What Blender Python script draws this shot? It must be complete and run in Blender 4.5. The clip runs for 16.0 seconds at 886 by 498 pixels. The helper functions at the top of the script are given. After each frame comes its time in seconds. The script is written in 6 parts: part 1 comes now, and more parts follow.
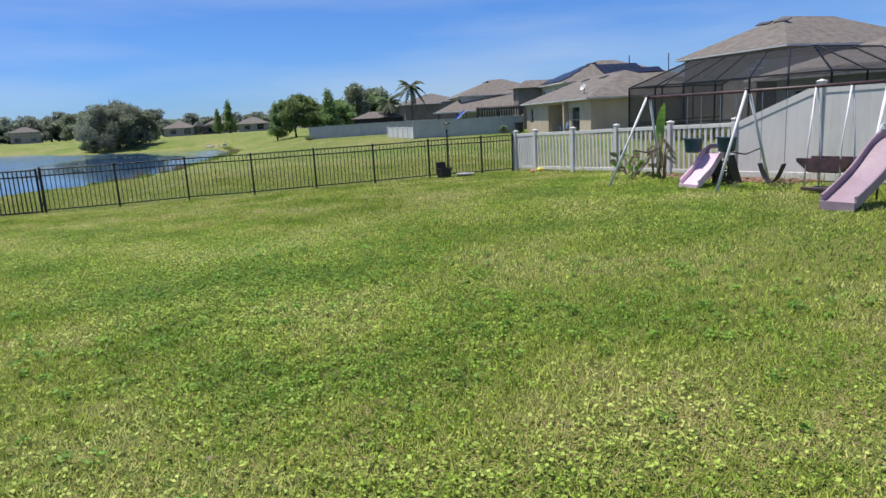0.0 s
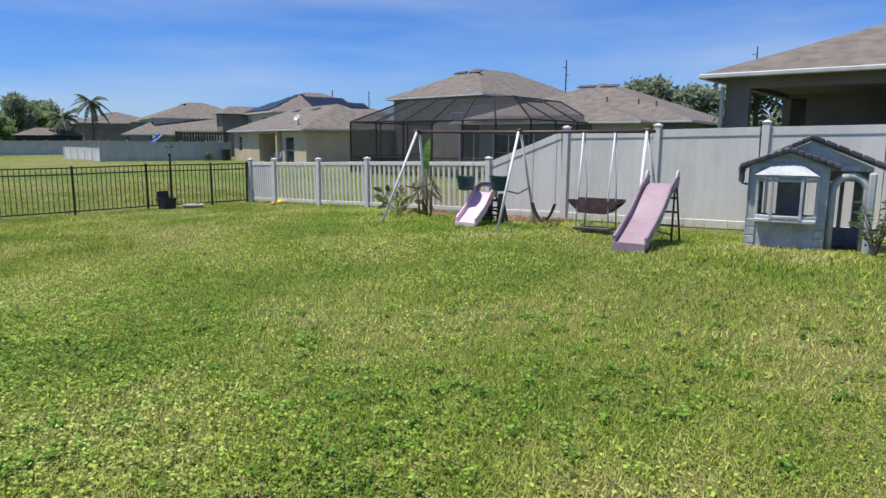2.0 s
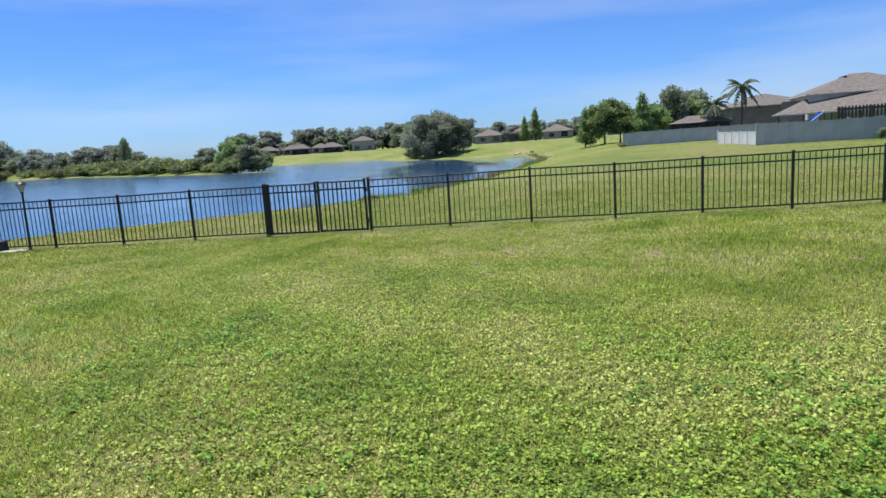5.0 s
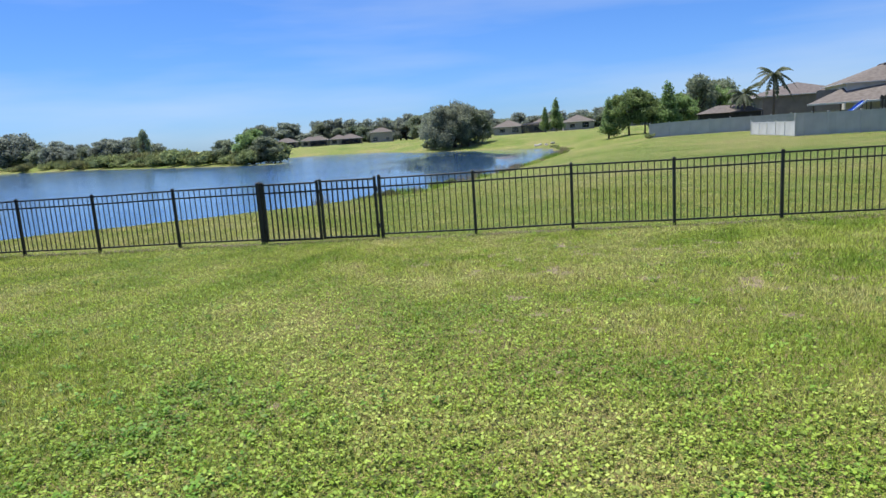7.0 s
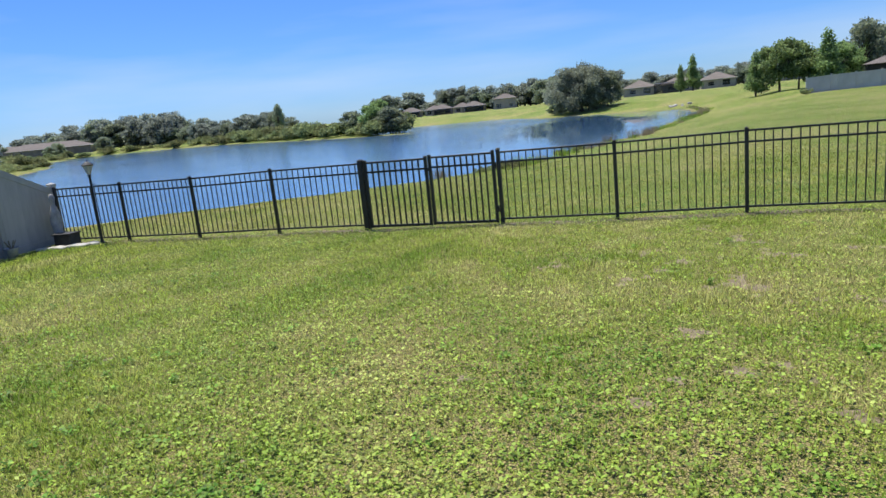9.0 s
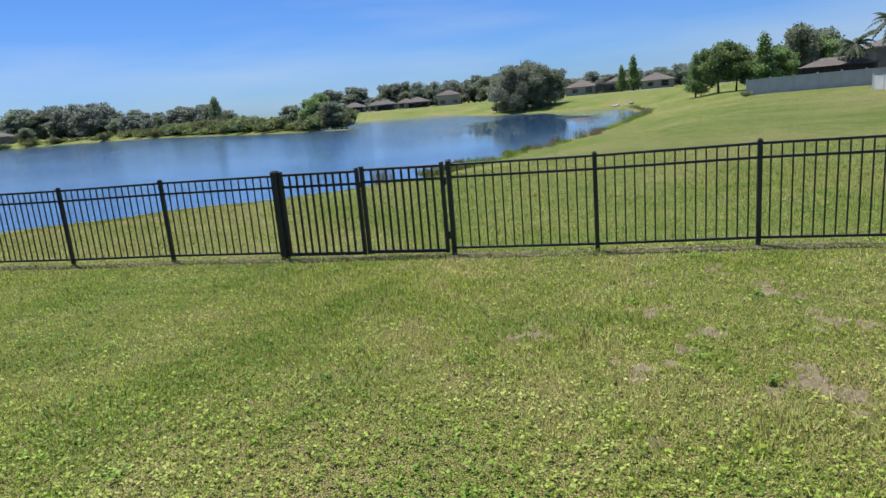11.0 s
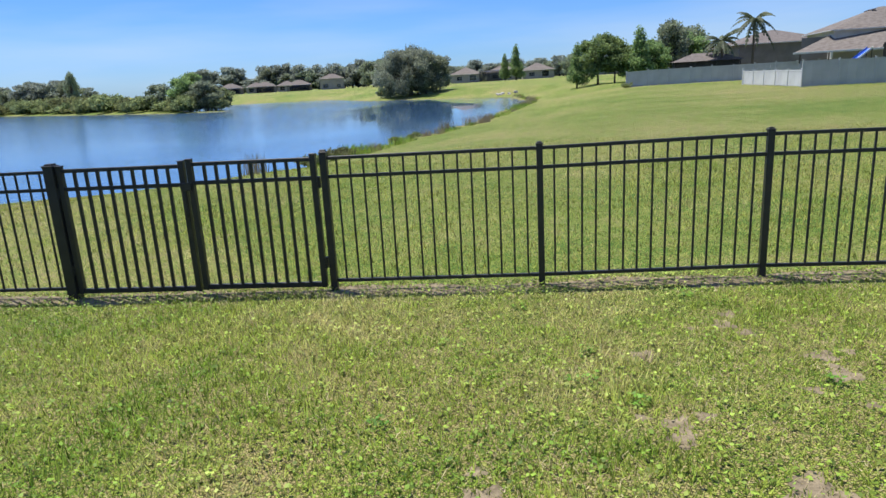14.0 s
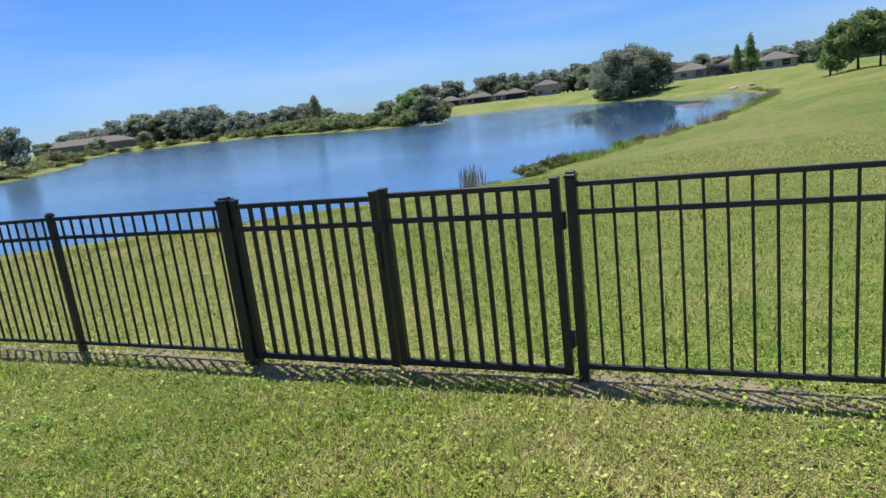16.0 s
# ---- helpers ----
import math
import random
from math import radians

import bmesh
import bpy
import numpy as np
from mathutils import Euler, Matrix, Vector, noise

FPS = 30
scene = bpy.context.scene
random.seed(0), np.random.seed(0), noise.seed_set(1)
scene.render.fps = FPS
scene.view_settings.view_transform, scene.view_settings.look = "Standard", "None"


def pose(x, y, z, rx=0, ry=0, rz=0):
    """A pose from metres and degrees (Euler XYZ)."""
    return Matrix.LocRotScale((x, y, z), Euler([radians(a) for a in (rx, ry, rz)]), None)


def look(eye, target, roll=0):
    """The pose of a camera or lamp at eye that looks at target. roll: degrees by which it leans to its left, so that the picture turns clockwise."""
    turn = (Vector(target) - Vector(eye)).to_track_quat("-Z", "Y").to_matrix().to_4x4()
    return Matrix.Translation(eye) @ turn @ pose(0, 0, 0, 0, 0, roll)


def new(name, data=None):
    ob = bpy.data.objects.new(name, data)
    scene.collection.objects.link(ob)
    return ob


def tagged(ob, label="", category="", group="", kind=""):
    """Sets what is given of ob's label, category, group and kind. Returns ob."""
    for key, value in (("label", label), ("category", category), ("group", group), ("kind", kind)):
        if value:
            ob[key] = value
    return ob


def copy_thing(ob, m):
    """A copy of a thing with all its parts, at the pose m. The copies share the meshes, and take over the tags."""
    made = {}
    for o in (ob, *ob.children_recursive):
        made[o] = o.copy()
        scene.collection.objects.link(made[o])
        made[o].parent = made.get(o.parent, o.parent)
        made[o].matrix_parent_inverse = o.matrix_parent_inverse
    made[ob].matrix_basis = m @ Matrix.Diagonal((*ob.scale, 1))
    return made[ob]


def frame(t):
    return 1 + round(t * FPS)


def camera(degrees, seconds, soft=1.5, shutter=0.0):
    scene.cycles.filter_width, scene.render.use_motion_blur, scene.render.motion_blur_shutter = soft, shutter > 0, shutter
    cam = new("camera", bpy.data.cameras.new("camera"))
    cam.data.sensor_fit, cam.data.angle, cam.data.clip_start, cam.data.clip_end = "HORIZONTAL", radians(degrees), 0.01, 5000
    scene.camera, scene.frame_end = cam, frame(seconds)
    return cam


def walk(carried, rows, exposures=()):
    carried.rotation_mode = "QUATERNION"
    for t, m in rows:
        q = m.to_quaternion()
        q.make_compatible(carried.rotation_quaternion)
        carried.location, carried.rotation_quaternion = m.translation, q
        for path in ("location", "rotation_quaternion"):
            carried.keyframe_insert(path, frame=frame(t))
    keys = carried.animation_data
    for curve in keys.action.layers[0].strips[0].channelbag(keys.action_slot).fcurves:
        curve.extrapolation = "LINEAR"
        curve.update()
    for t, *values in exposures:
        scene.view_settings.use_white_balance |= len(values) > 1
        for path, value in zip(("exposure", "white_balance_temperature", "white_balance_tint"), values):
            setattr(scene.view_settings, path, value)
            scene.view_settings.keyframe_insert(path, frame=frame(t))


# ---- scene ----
cam = camera(68.1, 16.0)
PATH = [
    (0, (5.046, -20.237, 1.989), (5.623, -18.362, 1.596), -3.17),
    (0.5, (4.917, -19.833, 1.984), (5.751, -18.053, 1.611), -2.13),
    (1, (4.770, -19.322, 1.994), (5.804, -17.643, 1.660), -1.22),
    (1.5, (4.691, -18.872, 1.991), (5.910, -17.319, 1.673), -0.71),
    (2, (4.607, -18.404, 1.980), (5.962, -16.969, 1.656), 0.36),
    (2.5, (4.387, -17.730, 1.990), (5.658, -16.218, 1.678), 0.81),
    (3, (4.291, -17.112, 1.958), (5.162, -15.341, 1.632), -1.11),
    (3.5, (4.132, -16.435, 1.947), (4.374, -14.473, 1.642), -1.46),
    (4, (3.957, -15.973, 1.932), (3.923, -13.997, 1.626), -2.42),
    (4.5, (3.839, -15.353, 1.924), (3.608, -13.390, 1.615), -3.53),
    (7, (3.355, -12.429, 1.935), (3.018, -10.488, 1.594), -3.79),
    (7.5, (3.111, -11.878, 1.912), (2.719, -9.947, 1.573), -3.62),
    (8, (2.986, -11.304, 1.893), (2.374, -9.432, 1.541), -4.45),
    (8.5, (2.844, -10.779, 1.889), (2.100, -8.965, 1.495), -5.42),
    (9, (2.891, -10.377, 1.919), (2.189, -8.549, 1.512), -5.80),
    (11.5, (2.138, -7.740, 1.980), (1.737, -5.832, 1.535), -3.73),
    (12, (2.173, -7.410, 1.928), (2.245, -5.464, 1.474), -1.56),
    (12.5, (2.126, -7.023, 1.926), (2.407, -5.101, 1.453), -0.24),
    (13, (1.931, -6.501, 1.895), (2.178, -4.576, 1.411), -0.46),
    (13.5, (1.685, -5.949, 1.839), (1.537, -4.014, 1.354), -2.49),
    (14, (1.589, -5.521, 1.785), (1.388, -3.594, 1.288), -3.12),
    (14.5, (1.449, -4.987, 1.778), (1.212, -3.064, 1.282), -3.24),
    (15, (1.192, -4.518, 1.734), (0.687, -2.637, 1.277), -4.99),
    (15.5, (0.981, -4.085, 1.711), (0.163, -2.309, 1.291), -6.97),
    (16, (0.867, -3.632, 1.707), (0.048, -1.858, 1.282), -6.87),
]
walk(cam, [(t, look(eye, target, roll)) for t, eye, target, roll in PATH], exposures=[(0.0, 0.18), (2.0, 0.22), (3.0, 0.25), (4.0, 0.27), (4.5, 0.37), (9.0, 0.37), (11.5, 0.12), (12.0, 0.25), (13.0, 0.40), (15.0, 0.40), (16.0, 0.28)])

# ---- light ----
SUN_AZ = math.atan2(0.53, -0.85)          # direction towards the sun, over the lake
SUN_EL = radians(70)
sun_dir = Vector((math.cos(SUN_AZ) * math.cos(SUN_EL), math.sin(SUN_AZ) * math.cos(SUN_EL), math.sin(SUN_EL)))
sun = new("sun", bpy.data.lights.new("sun", "SUN"))
sun.data.energy, sun.data.angle, sun.data.color = 4.9, radians(0.55), (1.0, 0.95, 0.87)
sun.matrix_world = look((0, 0, 60), Vector((0, 0, 60)) - sun_dir)
world = bpy.data.worlds.new("sky")
scene.world = world
world.use_nodes = True
wn, wl = world.node_tree.nodes, world.node_tree.links
wn.clear()
sky = wn.new("ShaderNodeTexSky")
sky.sky_type, sky.sun_disc = "NISHITA", False
sky.sun_elevation, sky.sun_rotation = SUN_EL, math.pi / 2 - SUN_AZ
sky.altitude, sky.air_density, sky.dust_density, sky.ozone_density = 0, 1.0, 0.2, 2.5
# thin cirrus streaks
wco = wn.new("ShaderNodeTexCoord")
wmap = wn.new("ShaderNodeMapping")
wmap.inputs["Scale"].default_value = (1.1, 1.6, 9.0)
wmap.inputs["Location"].default_value = (0.0, 0.0, 0.25)
wmap.inputs["Rotation"].default_value = (0.05, 0.04, 0.5)
wnoise = wn.new("ShaderNodeTexNoise")
wnoise.inputs["Scale"].default_value, wnoise.inputs["Detail"].default_value = 1.3, 5
wramp = wn.new("ShaderNodeValToRGB")
wramp.color_ramp.elements[0].position, wramp.color_ramp.elements[1].position = 0.42, 0.78
wramp.color_ramp.elements[1].color = (0.42, 0.42, 0.42, 1)
wmix = wn.new("ShaderNodeMix")
wmix.data_type = "RGBA"
wmix.inputs["B"].default_value = (7.0, 7.6, 8.4, 1)
wbg, wout = wn.new("ShaderNodeBackground"), wn.new("ShaderNodeOutputWorld")
wbg.inputs["Strength"].default_value = 0.086
wl.new(wco.outputs["Generated"], wmap.inputs["Vector"])
wl.new(wmap.outputs["Vector"], wnoise.inputs["Vector"])
wl.new(wnoise.outputs["Fac"], wramp.inputs["Fac"])
wl.new(wramp.outputs["Color"], wmix.inputs["Factor"])
whs = wn.new("ShaderNodeHueSaturation")
whs.inputs["Saturation"].default_value, whs.inputs["Value"].default_value = 1.12, 1.0
wl.new(sky.outputs["Color"], whs.inputs["Color"])
wtint = wn.new("ShaderNodeMix")
wtint.data_type, wtint.blend_type = "RGBA", "MULTIPLY"
wtint.inputs["Factor"].default_value = 1.0
wtint.inputs["B"].default_value = (0.55, 0.82, 1.27, 1)
wl.new(whs.outputs["Color"], wtint.inputs["A"])
wsep, whz, whm = wn.new("ShaderNodeSeparateXYZ"), wn.new("ShaderNodeMapRange"), wn.new("ShaderNodeMix")
whz.inputs["From Min"].default_value, whz.inputs["From Max"].default_value = 0.0, 0.30
whz.inputs["To Min"].default_value, whz.inputs["To Max"].default_value = 1.0, 0.0
whm.data_type, whm.blend_type = "RGBA", "MULTIPLY"
whm.inputs["B"].default_value = (0.80, 0.88, 1.08, 1)
wl.new(wco.outputs["Generated"], wsep.inputs["Vector"])
wl.new(wsep.outputs["Z"], whz.inputs["Value"])
wl.new(whz.outputs["Result"], whm.inputs["Factor"])
wl.new(wtint.outputs["Result"], whm.inputs["A"])
wl.new(whm.outputs["Result"], wmix.inputs["A"])
wl.new(wmix.outputs["Result"], wbg.inputs["Color"])
wl.new(wbg.outputs["Background"], wout.inputs["Surface"])

# ---- materials ----


def mat(name, c1, c2, scale=3.0, rough=0.7, metal=0.0, bump=0.0, fine=40.0, vary=0.0, spec=0.5, trans=0.0, stretch=(1, 1, 1), third=None, each=0.0):
    """Two or three tones mixed by coarse and fine noise, with fine relief; vary: brightness change from piece to piece."""
    m = bpy.data.materials.new(name)
    m.use_nodes = True
    n, l = m.node_tree.nodes, m.node_tree.links
    b = n["Principled BSDF"]
    co, mp = n.new("ShaderNodeTexCoord"), n.new("ShaderNodeMapping")
    mp.inputs["Scale"].default_value = stretch
    l.new(co.outputs["Object"], mp.inputs["Vector"])
    n1, n2 = n.new("ShaderNodeTexNoise"), n.new("ShaderNodeTexNoise")
    n1.inputs["Scale"].default_value, n1.inputs["Detail"].default_value = scale, 6
    n2.inputs["Scale"].default_value, n2.inputs["Detail"].default_value = fine, 4
    for k in (n1, n2):
        l.new(mp.outputs["Vector"], k.inputs["Vector"])
    add = n.new("ShaderNodeMath")
    add.operation = "MULTIPLY_ADD"
    l.new(n2.outputs["Fac"], add.inputs[0])
    add.inputs[1].default_value = 0.5
    l.new(n1.outputs["Fac"], add.inputs[2])
    ramp = n.new("ShaderNodeValToRGB")
    e = ramp.color_ramp.elements
    e[0].position, e[0].color = 0.58, (*c1, 1)
    e[1].position, e[1].color = 0.92, (*c2, 1)
    if third:
        x = e.new(0.75)
        x.color = (*third, 1)
    l.new(add.outputs[0], ramp.inputs["Fac"])
    out = ramp.outputs["Color"]
    if vary:
        g, mr, hs = n.new("ShaderNodeNewGeometry"), n.new("ShaderNodeMapRange"), n.new("ShaderNodeHueSaturation")
        o = n.new("ShaderNodeObjectInfo")
        s = n.new("ShaderNodeMath")
        s.operation = "ADD"
        l.new(g.outputs["Random Per Island"], s.inputs[0])
        l.new(o.outputs["Random"], s.inputs[1])
        mr.inputs["To Min"].default_value, mr.inputs["To Max"].default_value = 1 - vary, 1 + vary
        fr = n.new("ShaderNodeMath")
        fr.operation = "FRACT"
        l.new(s.outputs[0], fr.inputs[0])
        l.new(fr.outputs[0], mr.inputs["Value"])
        l.new(mr.outputs["Result"], hs.inputs["Value"])
        l.new(out, hs.inputs["Color"])
        out = hs.outputs["Color"]
    if each:
        oi, hs2 = n.new("ShaderNodeObjectInfo"), n.new("ShaderNodeHueSaturation")
        for k, lo, hi in (("Value", 1 - each, 1 + each), ("Hue", 0.5 - each * 0.09, 0.5 + each * 0.05)):
            q = n.new("ShaderNodeMapRange")
            q.inputs["To Min"].default_value, q.inputs["To Max"].default_value = lo, hi
            l.new(oi.outputs["Random"], q.inputs["Value"])
            l.new(q.outputs["Result"], hs2.inputs[k])
        l.new(out, hs2.inputs["Color"])
        out = hs2.outputs["Color"]
    l.new(out, b.inputs["Base Color"])
    b.inputs["Roughness"].default_value, b.inputs["Metallic"].default_value = rough, metal
    b.inputs["Specular IOR Level"].default_value = spec
    if bump:
        bp = n.new("ShaderNodeBump")
        bp.inputs["Strength"].default_value, bp.inputs["Distance"].default_value = bump, 0.02
        l.new(add.outputs[0], bp.inputs["Height"])
        l.new(bp.outputs["Normal"], b.inputs["Normal"])
    if trans:
        tr, mx = n.new("ShaderNodeBsdfTranslucent"), n.new("ShaderNodeMixShader")
        mx.inputs["Fac"].default_value = trans
        l.new(out, tr.inputs["Color"])
        l.new(b.outputs["BSDF"], mx.inputs[1])
        l.new(tr.outputs["BSDF"], mx.inputs[2])
        l.new(mx.outputs["Shader"], n["Material Output"].inputs["Surface"])
    return m


M_BLACK = mat("black_powder_coat", (0.012, 0.012, 0.014), (0.022, 0.022, 0.024), 6, 0.42, bump=0.05, fine=300)
M_VINYL = mat("tan_vinyl", (0.60, 0.575, 0.535), (0.70, 0.675, 0.635), 1.2, 0.5, bump=0.06, fine=9, vary=0.05, stretch=(1, 1, 0.3))
# darker vinyl for the left fence: the shade on its inner face as colour
M_VINYL_SHADE = mat("shaded_vinyl", (0.33, 0.315, 0.29), (0.43, 0.41, 0.38), 1.2, 0.5, bump=0.06, fine=9, vary=0.06, stretch=(1, 1, 0.3))
M_VINYL2 = mat("grey_vinyl", (0.40, 0.41, 0.41), (0.48, 0.49, 0.49), 1.0, 0.5, vary=0.05)
M_VINYL3 = mat("white_vinyl", (0.54, 0.54, 0.53), (0.63, 0.63, 0.62), 1.0, 0.5, vary=0.04)
M_STEEL = mat("white_painted_steel", (0.60, 0.60, 0.60), (0.75, 0.75, 0.74), 5, 0.4, bump=0.05, fine=60)
M_RUST = mat("maroon_steel", (0.045, 0.03, 0.035), (0.12, 0.06, 0.06), 8, 0.5, bump=0.1, fine=60)
M_PINK = mat("faded_pink_plastic", (0.32, 0.225, 0.262), (0.40, 0.295, 0.335), 2.5, 0.45, fine=25, bump=0.05)
M_PINK2 = mat("bright_pink_plastic", (0.68, 0.46, 0.55), (0.78, 0.60, 0.68), 2.5, 0.4, fine=25)
M_MAUVE = mat("mauve_slide_edge", (0.28, 0.20, 0.24), (0.38, 0.29, 0.33), 2.5, 0.5, fine=25)
M_TEAL = mat("dark_teal_plastic", (0.01, 0.05, 0.07), (0.02, 0.08, 0.11), 6, 0.4)
M_RUBBER = mat("black_rubber", (0.012, 0.012, 0.012), (0.03, 0.03, 0.03), 8, 0.6, bump=0.1)
M_CHAIN = mat("galvanised_chain", (0.35, 0.35, 0.36), (0.5, 0.5, 0.5), 30, 0.4, metal=0.8)
M_PLAY = mat("weathered_grey_blue_plastic", (0.33, 0.345, 0.36), (0.54, 0.555, 0.57), 3.5, 0.55, fine=22, bump=0.12, vary=0.06)
M_PLAYD = mat("dark_grey_plastic_roof", (0.035, 0.036, 0.045), (0.10, 0.10, 0.12), 3, 0.6, bump=0.2, fine=30, vary=0.2)
M_TRIM = mat("chalky_white_plastic", (0.38, 0.39, 0.40), (0.56, 0.57, 0.58), 4, 0.5, fine=25)
M_STUCCO = mat("tan_stucco", (0.44, 0.36, 0.26), (0.54, 0.45, 0.34), 0.7, 0.85, bump=0.3, fine=30)
M_STUCCO2 = mat("pale_stucco", (0.50, 0.47, 0.43), (0.62, 0.59, 0.54), 0.7, 0.85, bump=0.3, fine=30)
M_STUCCO4 = mat("greige_stucco", (0.27, 0.25, 0.23), (0.36, 0.34, 0.31), 0.7, 0.85, bump=0.3, fine=30)
M_STUCCO3 = mat("taupe_stucco", (0.16, 0.14, 0.13), (0.23, 0.205, 0.19), 0.7, 0.85, bump=0.3, fine=30)
M_ROOF = mat("brown_shingle", (0.12, 0.10, 0.083), (0.20, 0.172, 0.148), 2.2, 0.9, bump=0.4, fine=26, third=(0.158, 0.138, 0.120))
M_ROOF2 = mat("grey_brown_shingle", (0.11, 0.095, 0.085), (0.18, 0.155, 0.14), 2.0, 0.9, bump=0.4, fine=26)
M_FASCIA = mat("white_fascia", (0.46, 0.46, 0.46), (0.58, 0.58, 0.58), 2, 0.5)
M_DARK = mat("painted_dark_interior", (0.012, 0.012, 0.013), (0.03, 0.03, 0.03), 2, 0.8)
M_SOLAR = mat("solar_panel", (0.010, 0.011, 0.022), (0.018, 0.020, 0.036), 4, 0.32, spec=0.25)
M_WOOD = mat("dark_weathered_wood", (0.05, 0.04, 0.033), (0.10, 0.08, 0.065), 3, 0.8, bump=0.3, stretch=(4, 4, 1))
M_BARK = mat("bark", (0.06, 0.05, 0.04), (0.16, 0.13, 0.10), 6, 0.9, bump=0.6, stretch=(3, 3, 1))
M_LEAF = mat("oak_leaves", (0.20, 0.25, 0.165), (0.34, 0.39, 0.27), 0.5, 0.8, spec=0.15, vary=0.35, trans=0.56, each=0.2)
M_LEAF2 = mat("fresh_green_leaves", (0.17, 0.26, 0.10), (0.31, 0.41, 0.17), 0.5, 0.75, spec=0.15, vary=0.35, trans=0.54, each=0.12)
M_LEAF3 = mat("olive_willow_leaves", (0.22, 0.245, 0.18), (0.36, 0.39, 0.28), 0.4, 0.8, spec=0.1, vary=0.3, trans=0.56)
M_LEAF4 = mat("shrub_leaves", (0.165, 0.205, 0.09), (0.31, 0.34, 0.15), 0.4, 0.75, spec=0.15, vary=0.4, trans=0.5, each=0.32)
# distance haze over the far woods, mixed into a paler grey-green leaf colour
M_LEAF_HAZE = mat("haze_tinted_far_leaves", (0.23, 0.27, 0.225), (0.38, 0.42, 0.35), 0.4, 0.8, spec=0.1, vary=0.25, trans=0.58, each=0.16)
M_PALM = mat("dusty_palm_fronds", (0.06, 0.08, 0.045), (0.13, 0.155, 0.085), 0.8, 0.6, spec=0.3, vary=0.3, trans=0.25)
M_BANANA = mat("banana_leaf", (0.13, 0.27, 0.035), (0.30, 0.46, 0.09), 3, 0.4, trans=0.35, stretch=(1, 1, 6))
M_DRY = mat("dry_stalks", (0.22, 0.17, 0.11), (0.42, 0.34, 0.23), 5, 0.8, vary=0.3, trans=0.35)
M_MULCH = mat("red_brown_mulch", (0.12, 0.06, 0.04), (0.28, 0.16, 0.11), 9, 0.95, bump=1.0, fine=50)
M_STONE = mat("pale_concrete", (0.38, 0.36, 0.32), (0.55, 0.53, 0.48), 5, 0.85, bump=0.3)
M_STATUE = mat("weathered_cast_stone", (0.26, 0.25, 0.25), (0.48, 0.46, 0.45), 6, 0.8, bump=0.3)
M_YELLOW = mat("yellow_plastic", (0.75, 0.55, 0.03), (0.85, 0.68, 0.08), 5, 0.4)
M_ORANGE = mat("orange_plastic", (0.70, 0.25, 0.10), (0.80, 0.36, 0.18), 5, 0.4)
M_BLUE = mat("blue_plastic", (0.03, 0.10, 0.45), (0.05, 0.16, 0.6), 5, 0.35)
M_BLUE2 = mat("pale_blue_plastic", (0.12, 0.19, 0.34), (0.18, 0.26, 0.42), 5, 0.4)
M_WHITE = mat("white_plastic", (0.72, 0.72, 0.72), (0.8, 0.8, 0.8), 5, 0.4)
M_MESH = mat("dark_insect_screen", (0.012, 0.012, 0.014), (0.025, 0.025, 0.028), 3, 0.7)
_n, _l = M_MESH.node_tree.nodes, M_MESH.node_tree.links
_t, _m = _n.new("ShaderNodeBsdfTransparent"), _n.new("ShaderNodeMixShader")
_m.inputs["Fac"].default_value = 0.5
_l.new(_n["Principled BSDF"].outputs["BSDF"], _m.inputs[1])
_l.new(_t.outputs["BSDF"], _m.inputs[2])
_l.new(_m.outputs["Shader"], _n["Material Output"].inputs["Surface"])
M_GLASS = mat("window_glass", (0.015, 0.018, 0.022), (0.03, 0.035, 0.04), 1, 0.06, spec=0.8)
M_GRASS = mat("lawn_blades", (0.22, 0.33, 0.045), (0.58, 0.55, 0.22), 0.6, 0.6, fine=5, vary=0.7, trans=0.42, spec=0.12, third=(0.40, 0.47, 0.09))
M_GRASS2 = mat("dry_lawn_blades", (0.22, 0.295, 0.055), (0.50, 0.445, 0.20), 0.5, 0.65, fine=4, vary=0.65, trans=0.4, spec=0.12, third=(0.385, 0.39, 0.10))
M_CLOVER = mat("clover_leaves", (0.17, 0.30, 0.04), (0.44, 0.51, 0.13), 0.6, 0.55, fine=5, vary=0.7, trans=0.42, spec=0.25, third=(0.315, 0.435, 0.068))
M_WEED = mat("dark_weed_leaves", (0.10, 0.24, 0.03), (0.24, 0.41, 0.06), 1.5, 0.5, fine=9, vary=0.5, trans=0.35, spec=0.2)
M_STRAW = mat("dead_grass", (0.34, 0.29, 0.14), (0.58, 0.51, 0.29), 2, 0.8, vary=0.35, trans=0.2, spec=0.15)

M_SOIL = mat("sandy_soil", (0.135, 0.105, 0.062), (0.28, 0.225, 0.14), 9, 0.95, bump=0.8, fine=60)


